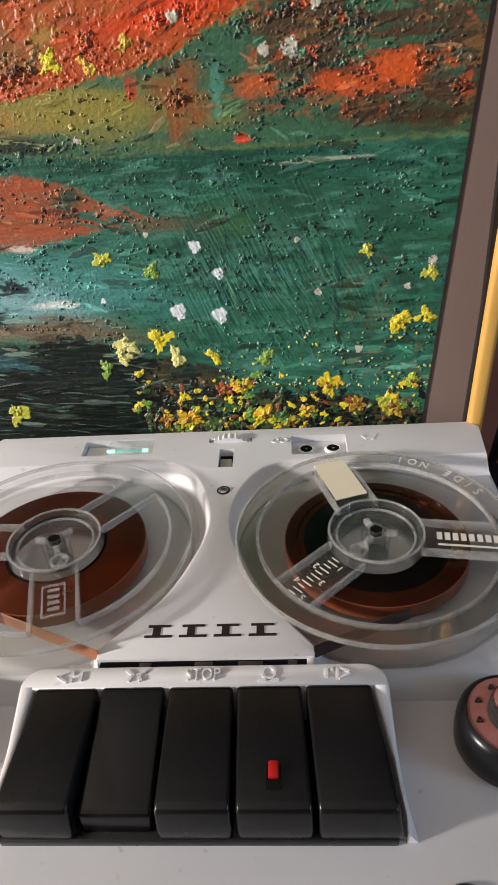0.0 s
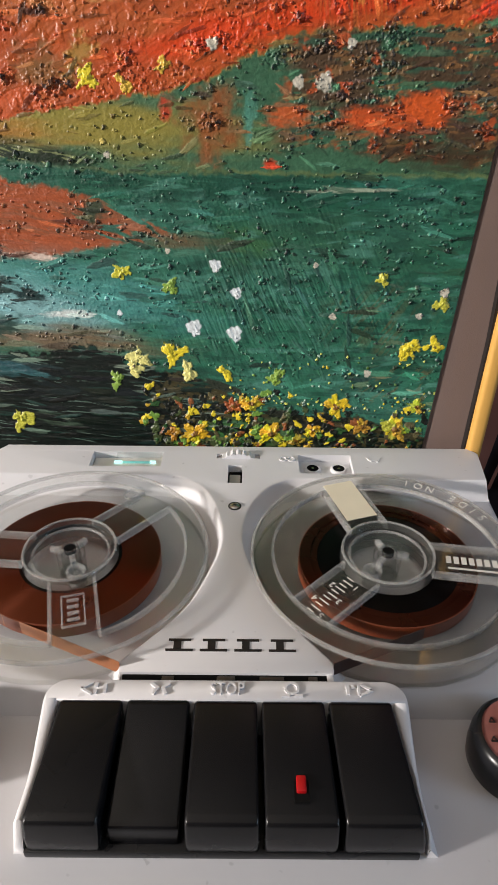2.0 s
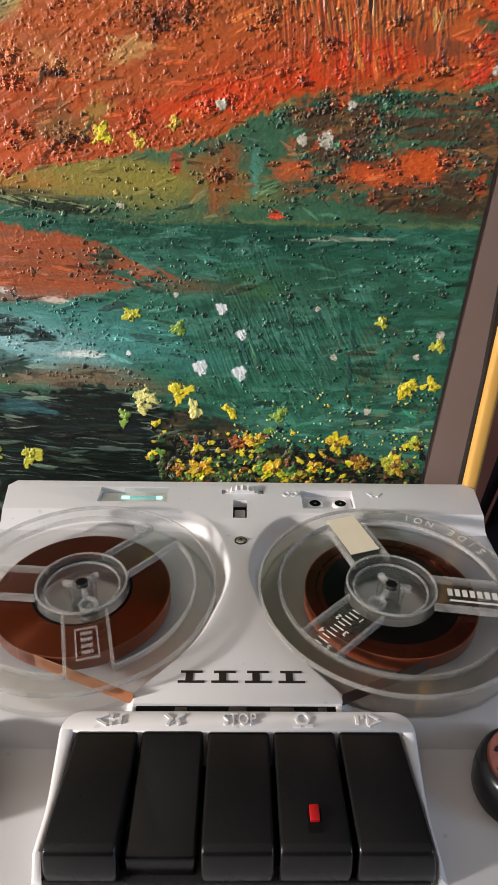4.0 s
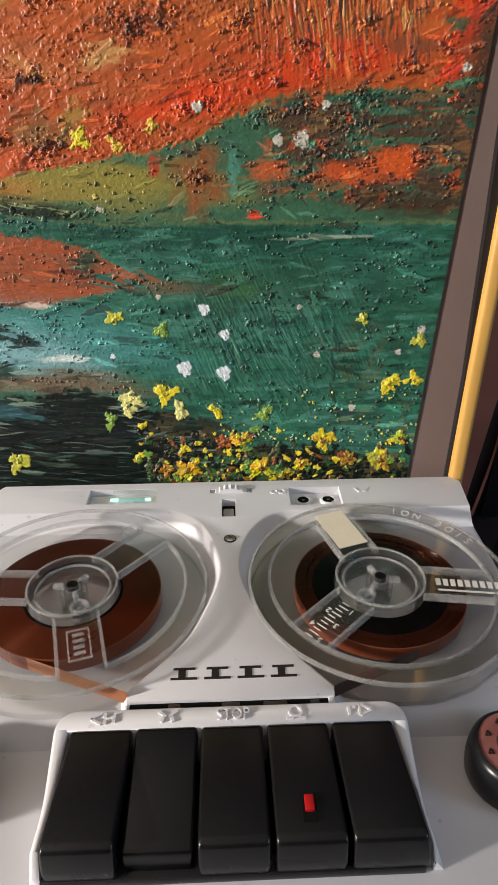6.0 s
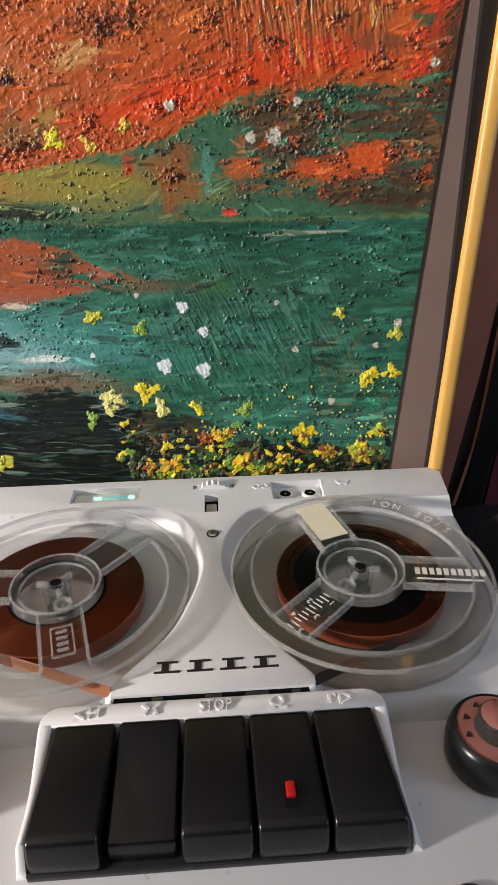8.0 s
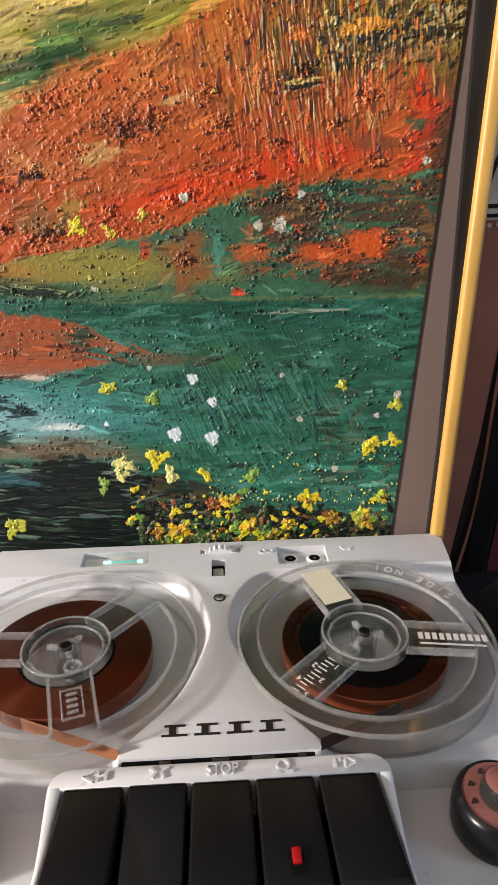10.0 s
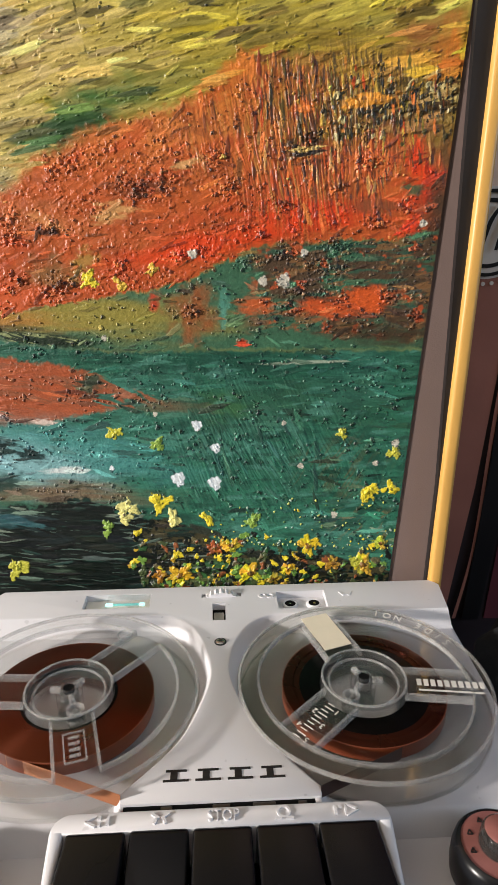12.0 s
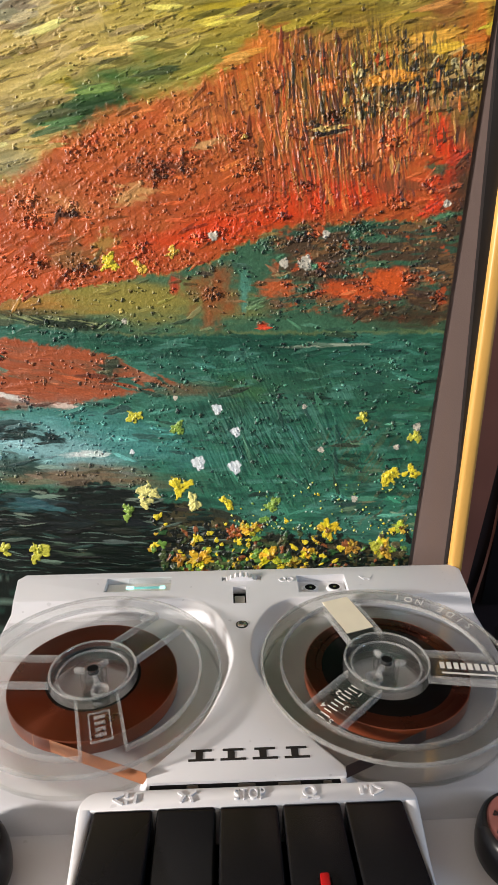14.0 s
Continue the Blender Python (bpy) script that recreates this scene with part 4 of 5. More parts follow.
lay((234, 68, 30), blob((0.0876, 0.2219), 3.2, 7, 0.7, 29, 0.9) * 0.9)
lay((232, 70, 34), blob((0.0897, 0.1884), 4.6, 7, 0.6, 30, 0.8))
lay((64, 96, 66), blob((0.0884, 0.2069), 5, 2.5, 0.6, 31, 0.9) * 0.9)
lay((70, 74, 54), blob((0.1030, 0.2048), 6, 16, 0.9, 220, 0.9) * 0.8)
lay((66, 52, 40), blob((0.1026, 0.1818), 9, 24, 0.8, 32, 0.9) * 0.9)

# strip between hill and shore
strip = below(hill_low, 1.2) * above(shore, 1.6)
lay((62, 104, 78), strip, 0.18, 3)
lay((150, 138, 62), strip * blob((-0.0689, 0.1392), 50, 10, 0.8, 33, 0.7) * 0.95)
lay((178, 122, 52), strip * blob((-0.1159, 0.1359), 30, 5, 0.8, 34, 0.7) * 0.8)
lay((26, 40, 26), strip * blob((-0.1106, 0.1255), 34, 4.5, 0.5, 35, 1.1) * 0.95)
lay((150, 160, 110), strip * blob((-0.1106, 0.1255), 32, 4.5, 0.6, 227, 0.9) * smooth01((strokes(-14, 9, 0.9, 229) - 0.58) * 12) * 0.8)
lay((150, 84, 44), strip * blob((-0.0187, 0.1440), 10, 11, 0.7, 36, 1.0) * 0.9)
mixed = strip * smooth01((X - 4) / 16) * above(line([(-0.1281, 0.1285), (0.0031, 0.1370), (0.1038, 0.1342)], 2, 12, 6), 3)
lay((84, 60, 44), mixed * smooth01((strokes(8, 16, 5, 63) - 0.34) * 6) * 0.92)
lay((54, 88, 70), mixed * smooth01((strokes(4, 14, 3, 65) - 0.57) * 8) * 0.9)
lay((140, 100, 62), mixed * smooth01((strokes(14, 9, 2.4, 221) - 0.58) * 9) * 0.7)
lay((186, 84, 44), mixed * smooth01((fbm(X / 6, Y / 5, 67) - 0.60) * 9) * 0.85)
lay((216, 92, 38), blob((0.0679, 0.1532), 15, 5.5, 0.5, 37, 0.9, 10) * 0.95)
lay((212, 88, 38), blob((0.0509, 0.1485), 15, 4, 0.6, 222, 0.9, 4) * 0.9)
lay((200, 94, 46), blob((0.0141, 0.1483), 10, 3.6, 0.5, 38, 0.9, 8) * 0.9)
lay((86, 150, 132), strip * blob((-0.0023, 0.1465), 2.4, 8, 0.6, 223, 0.9) * 0.8)
lay((68, 50, 34), strip * blob((0.0811, 0.1372), 22, 6, 0.8, 39, 0.8) * 0.9)
lay((208, 72, 44), blob((0.0083, 0.1291), 2.6, 1.8, 0.5, 40))
lay((190, 64, 40), blob((-0.0373, 0.1474), 2.5, 4.5, 0.5, 41) * 0.9)

# the green field
field = below(shore, 1.6)
fs = strokes(2, 26, 1.8, 71)
lay((47, 109, 86), field, 0.12, 4)
lay((66, 124, 108), field * smooth01((fbm(X / 34, Y / 15, 141, 3) - 0.48) * 5) * 0.55)
lay((44, 88, 70), field * smooth01((fbm(X / 18, Y / 9, 143, 3) - 0.52) * 5) * 0.6)
lay((20, 66, 52), field * blob((-0.0017, 0.1189), 90, 7, 0.9, 42, 0.6) * 0.75)
lay((64, 122, 100), field * smooth01((fs - 0.54) * 6) * 0.4)
lay((24, 62, 52), field * smooth01((strokes(4, 22, 2.4, 73) - 0.58) * 7) * 0.55)
steep = strokes(118, 14, 0.9, 75)
lay((88, 146, 132), field * blob((0.0213, 0.0717), 34, 22, 0.9, 43, 0.7) * smooth01((steep - 0.50) * 6) * 0.5)
lay((22, 70, 58), field * blob((0.0089, 0.0744), 42, 26, 0.9, 44, 0.7) * smooth01((strokes(118, 18, 1.1, 77) - 0.55) * 9) * 0.7)
lay((96, 92, 62), field * blob((0.0643, 0.0647), 20, 14, 0.9, 45, 0.9) * smooth01((strokes(60, 12, 0.9, 79) - 0.50) * 8) * 0.6)
lay((46, 84, 62), field * blob((0.0374, 0.0972), 50, 12, 0.9, 46, 0.8) * 0.6)
lay((62, 106, 62), field * blob((-0.0007, 0.0955), 12, 6, 0.9, 47, 0.9) * 0.7)
lay((188, 200, 176), field * blob((0.0421, 0.1207), 20, 0.8, 0.5, 48, 0.6, 5) * 0.7)
lay((120, 96, 60), field * blob((0.0821, 0.0330), 16, 10, 0.9, 230, 1.0) * smooth01((strokes(50, 10, 1.6, 231) - 0.52) * 8) * 0.7)
lay((96, 156, 140), field * smooth01((strokes(10, 16, 3.0, 233) - 0.60) * 6) * 0.4)
lay((26, 64, 54), field * smooth01((fbm(X / 7, Y / 3.5, 235, 4) - 0.56) * 9) * 0.45)
# orange reflection
refl = field * above(line([(-0.2549, 0.0737), (-0.1310, 0.0790), (-0.1005, 0.0815), (-0.0756, 0.0872), (-0.0549, 0.0927), (-0.0278, 0.0943), (-0.0040, 0.0963)], 1.0, 8, 7), 1.5) * below(line([(-0.2478, 0.1148), (-0.1289, 0.1169), (-0.0933, 0.1139), (-0.0695, 0.1113), (-0.0550, 0.1056), (-0.0431, 0.1004), (-0.0262, 0.0944), (-0.0038, 0.0922)], 1.2, 7, 8), 1.2)
refl = refl * smooth01((strokes(-24, 16, 2.0, 225) - 0.40 + 0.25 * smooth01((-X - 45) / 40)) * 6)
lay((172, 84, 48), refl * (0.95 - 0.35 * smooth01((X + 75) / 40)), 0.12, 5)
lay((136, 88, 62), refl * smooth01((strokes(-4, 18, 1.6, 81) - 0.54) * 8) * 0.6)
lay((110, 92, 66), field * blob((-0.0311, 0.0941), 18, 3, 0.8, 49, 0.8) * 0.7)
lay((42, 76, 60), refl * blob((-0.0700, 0.1047), 8, 6, 0.7, 50, 1.0) * 0.9)
# light water and brown bank
lay((78, 148, 144), field * blob((-0.0954, 0.0667), 52, 13, 0.9, 51, 0.7, -4) * 0.85)
lay((140, 186, 190), field * blob((-0.1166, 0.0574), 40, 12, 0.9, 52, 0.7, -6) * 0.9)
lay((222, 230, 228), field * blob((-0.0863, 0.0562), 11, 1.6, 0.5, 53, 0.9, 8) * 0.9)
lay((224, 222, 214), field * blob((-0.1258, 0.0865), 9, 1.4, 0.5, 54, 0.8, -14) * 0.9)
lay((226, 204, 190), field * blob((-0.0950, 0.0826), 6, 1.6, 0.5, 55, 0.9) * 0.9)
lay((118, 94, 68), field * blob((-0.0927, 0.0431), 42, 6.5, 0.8, 56, 0.8) * 0.9)
lay((12, 30, 28), field * blob((-0.1260, 0.0680), 19, 5, 0.4, 57, 1.1, -6) * 0.97)
lay((16, 40, 40), field * blob((-0.1043, 0.0646), 8, 3.0, 0.4, 58, 1.0, -20) * 0.95)
lay((22, 58, 52), field * blob((-0.1220, 0.0487), 12, 6, 0.6, 59, 1.0) * 0.85)

# dark water in front
dark = below(dark_top, 1.2)
ds = strokes(1, 24, 1.3, 83)
lay((6, 20, 16), dark, 0.25, 6)
lay((30, 62, 54), dark * smooth01((ds - 0.62) * 12) * 0.7)
lay((104, 128, 116), dark * smooth01((strokes(-3, 26, 1.0, 85) - 0.71) * 18) * 0.7)
lay((52, 96, 100), dark * blob((-0.1158, 0.0254), 14, 4, 0.6, 60, 0.9) * 0.9)
lay((74, 92, 76), dark * blob((-0.0944, -0.0016), 12, 3, 0.6, 61, 1.0, -12) * 0.8)

# flower bank along the lower edge
bank_l, bank_r, bank_b, bank_t = (-0.0490, -0.0117), (0.0979, -0.0009), (0.0253, -0.0082), (0.0239, 0.0181)
lay((70, 64, 40), dark * smooth01((X - bank_l[0] * 1000) / 12) * smooth01((fbm(X / 2.2, Y / 2.2, 87) - 0.46) * 9) * 0.85)
lay((60, 110, 60), dark * blob((0.0025, -0.0001), 16, 7, 0.7, 62, 0.9) * 0.9)


rnd = random.Random(11)


def dab(x, y, r, colour, high=0.7, turn=0.0, flat=0.75, seed=0, petals=0, rag=0.0):
    """One loaded touch of the brush: colour and a raised, ridged body (mm)."""
    i0, i1 = np.searchsorted(gb, (y - r * 2) / 1000), np.searchsorted(gb, (y + r * 2) / 1000)
    row = A[(i0 + i1) // 2] * 1000
    j0, j1 = np.searchsorted(row, x - r * 2), np.searchsorted(row, x + r * 2)
    if i1 - i0 < 2 or j1 - j0 < 2:
        return
    sx, sy = X[i0:i1, j0:j1] - x, Y[i0:i1, j0:j1] - y
    c, s = math.cos(turn), math.sin(turn)
    u, v = sx * c + sy * s, (-sx * s + sy * c) / flat
    ang = np.arctan2(v, u)
    wob = 0.22 * np.sin(3 * ang + seed) + 0.14 * np.sin(7 * ang + 2.1 * seed) + 0.25 * (vnoise(sx / r * 3 + seed * 5.7, sy / r * 3 + seed, 99) - 0.5)
    if not petals:
        wob = wob * 0.55
    if petals:
        wob = wob * 0.8 + 0.12 * np.sin(petals * ang + seed)
    if rag:
        wob = wob + rag * (vnoise(sx / r * 1.9 + seed * 3.3, sy / r * 1.9 + seed * 1.7, 107) - 0.5)
    d = np.sqrt(u * u + v * v) / r + wob
    m = smooth01((1 - d) / 0.25 + 0.3)
    tone = 1 + 0.45 * (vnoise(u / r * 2.5 + seed, v / r * 6 + 3 * seed, 101) - 0.5)
    cc = np.array(srgb(*colour))[None, None, :] * tone[..., None]
    col[i0:i1, j0:j1] = col[i0:i1, j0:j1] * (1 - m[..., None]) + cc * m[..., None]
    hgt[i0:i1, j0:j1] += m * high * (0.65 + 0.5 * vnoise(u / r * 2 + seed, v / r * 7, 103)) * smooth01(1.25 - d * 0.6)


for k in range(1100):
    x, y = rnd.uniform(-140, 110), rnd.uniform(-10, 290)
    i = min(len(gb) - 1, int(np.searchsorted(gb, y / 1000)))
    j = min(len(ga) - 1, int(np.searchsorted(A[i] * 1000, x)))
    if dark[i, j] > 0.5:
        turn, size = rnd.gauss(0, 5), rnd.uniform(3, 11)
    elif field[i, j] > 0.5:
        turn, size = (rnd.gauss(118, 10) if (-25 < x < 52 and 30 < y < 90 and rnd.random() < 0.7) else rnd.gauss(2, 8)), rnd.uniform(2, 9)
    elif hill[i, j] > 0.5:
        turn, size = (rnd.gauss(97, 10) if streaky[i, j] > 0.3 else rnd.gauss(22, 20)), rnd.uniform(2, 7)
    elif strip[i, j] > 0.5:
        turn, size = rnd.gauss(5, 18), rnd.uniform(2, 6)
    else:
        turn, size = rnd.gauss(15, 7), rnd.uniform(4, 13)
    c = col[i, j] ** (1 / 2.2) * 255
    f = rnd.choice((0.72, 0.84, 0.95, 1.05, 1.16, 1.3))
    c = tuple(float(min(235, max(6, q * f + rnd.uniform(-3, 5)))) for q in c)
    dab(x, y, size, c, rnd.uniform(0.04, 0.2), radians(turn), rnd.uniform(0.10, 0.24), k * 0.37)

for k in range(80):
    x, y = rnd.uniform(-135, 20), rnd.uniform(-12, 45)
    i = min(len(gb) - 1, int(np.searchsorted(gb, y / 1000)))
    j = min(len(ga) - 1, int(np.searchsorted(A[i] * 1000, x)))
    if dark[i, j] > 0.6:
        dab(x, y, rnd.uniform(2.5, 11), rnd.choice(((40, 66, 60), (26, 46, 42), (84, 100, 90), (6, 16, 13), (5, 13, 11), (8, 20, 17), (6, 14, 12), (110, 124, 110))), 0.15, radians(rnd.gauss(0, 9)), rnd.uniform(0.05, 0.2), k * 0.61)

YEL, OCH, LEM, GRE, RST = (228, 206, 50), (196, 160, 48), (216, 220, 104), (112, 152, 66), (140, 82, 46)
for k in range(360):
    x = rnd.uniform(bank_l[0], bank_r[0] - 0.002) * 1000
    t = rnd.random() ** 1.5
    y = (bank_b[1] + (bank_t[1] - bank_b[1] + 0.004) * t) * 1000 + 2.5 * math.sin(x / 14)
    dab(x, y, rnd.uniform(0.8, 3.0), rnd.choice((YEL, OCH, YEL, GRE, RST, (70, 84, 50), (22, 30, 22), (30, 44, 30), (96, 90, 60), (20, 26, 20), (14, 22, 16), (46, 84, 44))), 0.28, rnd.uniform(0, 3), rnd.uniform(0.4, 0.9), k, rag=0.8)
for k in range(130):
    x = rnd.uniform(bank_l[0] + 0.04, bank_r[0]) * 1000
    y = (bank_t[1] + rnd.random() ** 2 * 0.028) * 1000
    dab(x, y, rnd.uniform(0.35, 0.9), rnd.choice((LEM, GRE, LEM, (176, 200, 180), YEL)), 0.4, rnd.uniform(0, 3), 0.7, k, rag=0.6)
big = [(-21.8, -2.9, 6.5, 0), (-33.0, -3.8, 4, 1), (18.2, 0.2, 6.5, 0), (38.8, 4.8, 3.6, 0), (49.3, 18.6, 6, 0), (64.1, 8.7, 4.4, 1), (80.5, 9.0, 6.5, 2), (6.5, 16.8, 5, 0), (-2.9, 14.6, 4, 3), (89.4, 22.1, 4, 2), (31.3, -2.3, 4, 1)]
for k, (x, y, r, c) in enumerate(big):
    r *= 1.2
    for q in range(6):
        a = q * 1.05 + rnd.uniform(-0.4, 0.4)
        dab(x + 0.48 * r * math.cos(a), y + 0.42 * r * math.sin(a), r * rnd.uniform(0.34, 0.56), tuple(v * rnd.uniform(0.8, 1.06) for v in ((228, 202, 46), (194, 146, 50), (204, 200, 62), (180, 96, 48))[c]), 0.3, a, rnd.uniform(0.45, 0.75), k * 6 + q, rag=0.7)
    dab(x, y, r * 0.26, (120, 84, 30), 0.2, 0, 0.8, k, rag=0.8)
more = [(78.6, 51.9, 4.4, 0), (90.6, 54.3, 3.8, 0), (-50.9, 36.6, 4.4, 1), (-53.8, 30.8, 3.6, 1), (-33.8, 40.0, 4.8, 0), (-25.2, 32.3, 4.2, 1), (-6.9, 32.6, 3.8, 0), (-62.1, 23.0, 3.8, 2), (-58.4, 78.7, 3.6, 3), (-35.0, 73.8, 3.4, 2), (19.0, 32.4, 3.6, 2), (-114.2, -3.6, 4.6, 4), (-133.6, -3.1, 3.6, 4), (91.6, 74.7, 3.0, 4), (63.8, 83.8, 2.4, 4), (-70.0, 157.5, 3.6, 0), (-54.7, 156.5, 3.0, 5), (-38.8, 163.3, 2.6, 5)]
for k, (x, y, r, c) in enumerate(more):
    r *= 1.45
    for q in range(5):
        a = rnd.uniform(0, 6.3)
        dab(x + 0.5 * r * math.cos(a), y + 0.42 * r * math.sin(a), r * rnd.uniform(0.36, 0.6), ((234, 214, 56), (226, 220, 136), (136, 168, 72), (204, 200, 66), (196, 194, 72), (224, 184, 70))[c], 0.28, a, rnd.uniform(0.45, 0.85), k * 5 + q + 50, rag=0.9)
whites = [(-23.5, 54.1, 4.4), (-3.7, 52.9, 4.2), (-3.9, 72.6, 3.0), (-14.2, 84.6, 3.2), (-59.8, 58.6, 2.0), (27.8, 161.1, 5.0), (17.3, 160.6, 3.4), (37.1, 175.0, 2.8), (42.2, 64.7, 2.4), (62.4, 37.6, 2.6), (92.1, 79.8, 3.0), (94.5, 191.3, 2.6), (-63.1, 128.6, 2.0), (-36.5, 89.6, 1.8), (31.9, 88.0, 1.8), (82.4, 68.0, 2.2), (-18.4, 172.2, 3.4)]
for k, (x, y, r) in enumerate(whites):
    r *= 0.92 if k < 4 else 0.75
    dab(x, y, r, ((228, 236, 240) if k < 5 else (204, 198, 182)), 0.06, rnd.uniform(0, 3), 0.9, k + 7)

# dry upright strokes on the crest of the hill, dark flecks and cream specks beside them
for k in range(330):
    x, y = rnd.uniform(8, 100), rnd.uniform(206, 262)
    i, j = min(len(gb) - 1, int(np.searchsorted(gb, y / 1000))), 0
    j = min(len(ga) - 1, int(np.searchsorted(A[i] * 1000, x)))
    if streaky[i, j] > 0.3 or upper[i, j] > 0.4:
        high = smooth01(np.array((y - 214) / 30.0))
        pick = ((70, 58, 32), (96, 78, 40), (132, 116, 52), (206, 166, 70), (186, 122, 52), (150, 106, 46)) if rnd.random() < float(high) * (0.35 if x < 40 else 0.9) else ((196, 84, 40), (150, 70, 38), (214, 120, 56), (104, 60, 36), (206, 150, 84))
        dab(x, y, rnd.uniform(1.6, 5.5), rnd.choice(pick), rnd.uniform(0.06, 0.22), radians(rnd.gauss(98, 6)), rnd.uniform(0.10, 0.22), k * 0.47, rag=0.5)
for k in range(150):
    x, y = rnd.uniform(46, 106), rnd.gauss(243, 6) + 0.16 * (rnd.uniform(46, 106) - 76)
    y += 0.14 * (x - 76)
    dab(x, y, rnd.uniform(0.6, 1.8), rnd.choice(((52, 48, 26), (44, 42, 24), (66, 60, 32), (84, 78, 44), (48, 38, 24), (188, 176, 124), (206, 188, 128))), rnd.uniform(0.1, 0.35), radians(rnd.gauss(80, 25)), rnd.uniform(0.3, 0.7), k * 0.91, rag=0.8)
for x, y, r, c in ((62, 245, 11, (222, 150, 56)), (86, 258, 8, (228, 184, 60)), (100, 262, 7, (214, 122, 46)), (33, 240, 5, (222, 124, 54)), (36, 221, 9, (52, 38, 28)), (35, 222.6, 9, (226, 190, 110))):
    dab(x, y, r, c, 0.2, radians(10), 0.14 if y < 230 else 0.30, x, rag=0.25)

# grit in the paint: crusty clusters on the hill and along the shore, single grains elsewhere
def at(x, y):
    i = min(len(gb) - 1, int(np.searchsorted(gb, y / 1000)))
    return i, min(len(ga) - 1, int(np.searchsorted(A[i] * 1000, x)))


def grain(x, y, r, k, high):
    i, j = at(x, y)
    c = col[i, j] ** (1 / 2.2) * 255
    f = rnd.choice((0.4, 0.55, 0.75, 0.95, 1.15, 1.5))
    c = tuple(float(min(225, q * f + rnd.uniform(0, 12))) for q in c)
    dab(x, y, r, c, high, rnd.uniform(0, 3), rnd.uniform(0.35, 1), k * 0.73, rag=1.1)


crumbs = [(7.0, 185.3, 3), (-15.2, 174.0, 3), (26.6, 195.8, 4), (37.2, 225.9, 4), (-53.0, 203.9, 7), (-43.5, 199.1, 6), (-88.0, 181.0, 5), (-107.5, 176.1, 5), (-81.3, 210.4, 6), (70.9, 191.0, 5), (41.3, 168.3, 6), (36.1, 157.5, 6), (10.3, 170.2, 5), (49.0, 160.4, 5), (81.3, 156.5, 5), (-18.7, 144.0, 5), (64.8, 218.4, 5), (85.3, 199.2, 4), (52.0, 205.5, 4), (-54.5, 164.9, 4), (-1.1, 203.5, 5), (54.4, 177.1, 6), (26.7, 173.5, 5), (-7.8, 218.5, 4)]
for k in range(34):
    x, y = rnd.uniform(-135, 100), rnd.uniform(95, 235)
    i, j = at(x, y)
    if hill[i, j] > 0.6 or mixed[i, j] > 0.5:
        crumbs.append((x, y, rnd.uniform(2, 6)))
crust = np.zeros_like(A)
for k, (x, y, r) in enumerate(crumbs):
    d2 = ((X - x) ** 2 + ((Y - y) * 1.4) ** 2) / (r * 1.1) ** 2
    crust = np.maximum(crust, np.exp(-np.minimum(d2, 30)))
    for q in range(int(r * 3.0)):
        grain(x + rnd.gauss(0, r * 0.62), y + rnd.gauss(0, r * 0.45), 0.38 + 1.1 * rnd.random() ** 3, k * 40 + q, rnd.uniform(0.15, 0.7))
gather = 0.10 + 0.9 * smooth01((fbm(X / 11, Y / 6, 117, 3) - 0.46) * 9)
for k in range(15000):
    x, y = rnd.uniform(-140, 110), rnd.uniform(-8, 290)
    i, j = at(x, y)
    want = 0 if dark[i, j] > 0.4 else (0.30 * hill[i, j] + 0.2 * mixed[i, j] + 0.5 * strip[i, j] + 0.55 * field[i, j] + 0.04) * gather[i, j]
    if rnd.random() < want:
        grain(x, y, 0.32 + 0.8 * rnd.random() ** 4, k, rnd.uniform(0.2, 0.65))

# crusty passages
ridge = smooth01((fbm(X / 1.9, Y / 1.5, 121, 3) - 0.50) * 7) * (0.5 + fbm(X / 0.9, Y / 0.8, 122, 2))
rough = np.clip(crust + 0.12 * mixed + 0.12 * strip + 0.42 * hill * smooth01((fbm(X / 18, Y / 12, 111, 2) - 0.48) * 6) + 0.18 * field * (1 - dark) * smooth01((fbm(X / 15, Y / 8, 113, 2) - 0.5) * 6), 0, 1)
hgt += 0.5 * rough * ridge
col *= (1 + 0.4 * rough * (fbm(X / 1.8, Y / 1.8, 125, 3) - 0.5) * 2)[..., None]

# relief of the brushwork
hgt += 0.6 * hill * streaky * (vert - 0.5) + 0.3 * hill * (strokes(32, 16, 2.2, 91) - 0.5) * (1 - streaky) + 0.22 * hill * smooth01((fbm(X / 3.2, Y / 2.4, 90, 3) - 0.54) * 5)
skymask = above(hill_top, 4)
hgt += 0.8 * skymask * (strokes(15, 26, 3.6, 94) - 0.5) + 0.6 * skymask * (diag - 0.5) + 0.35 * skymask * (strokes(17, 12, 1.3, 93) - 0.5) + 0.3 * skymask * smooth01((strokes(14, 5, 1.4, 92) - 0.64) * 9)
hgt += 0.7 * upper * (strokes(96, 8, 0.75, 131) - 0.5)
scratch = blob((0.0213, 0.0717), 44, 28, 0.9, 226, 0.7)
hgt += field * ((0.08 + 0.45 * scratch) * (strokes(118, 14, 0.9, 95) - 0.5) + 0.2 * (fs - 0.5) + 0.16 * (strokes(-8, 18, 0.8, 96) - 0.5)) + 0.3 * dark * (ds - 0.5) + 0.12 * dark * (strokes(3, 14, 1.4, 98) - 0.5)
hgt += 0.06 * (fbm(X / 1.6, Y / 1.6, 97, 2) - 0.5)
hgt *= smooth01((EDGE - A) / 0.0022)
LIGHT = 0.86
col = np.clip(col * LIGHT, 0.002, 0.85)

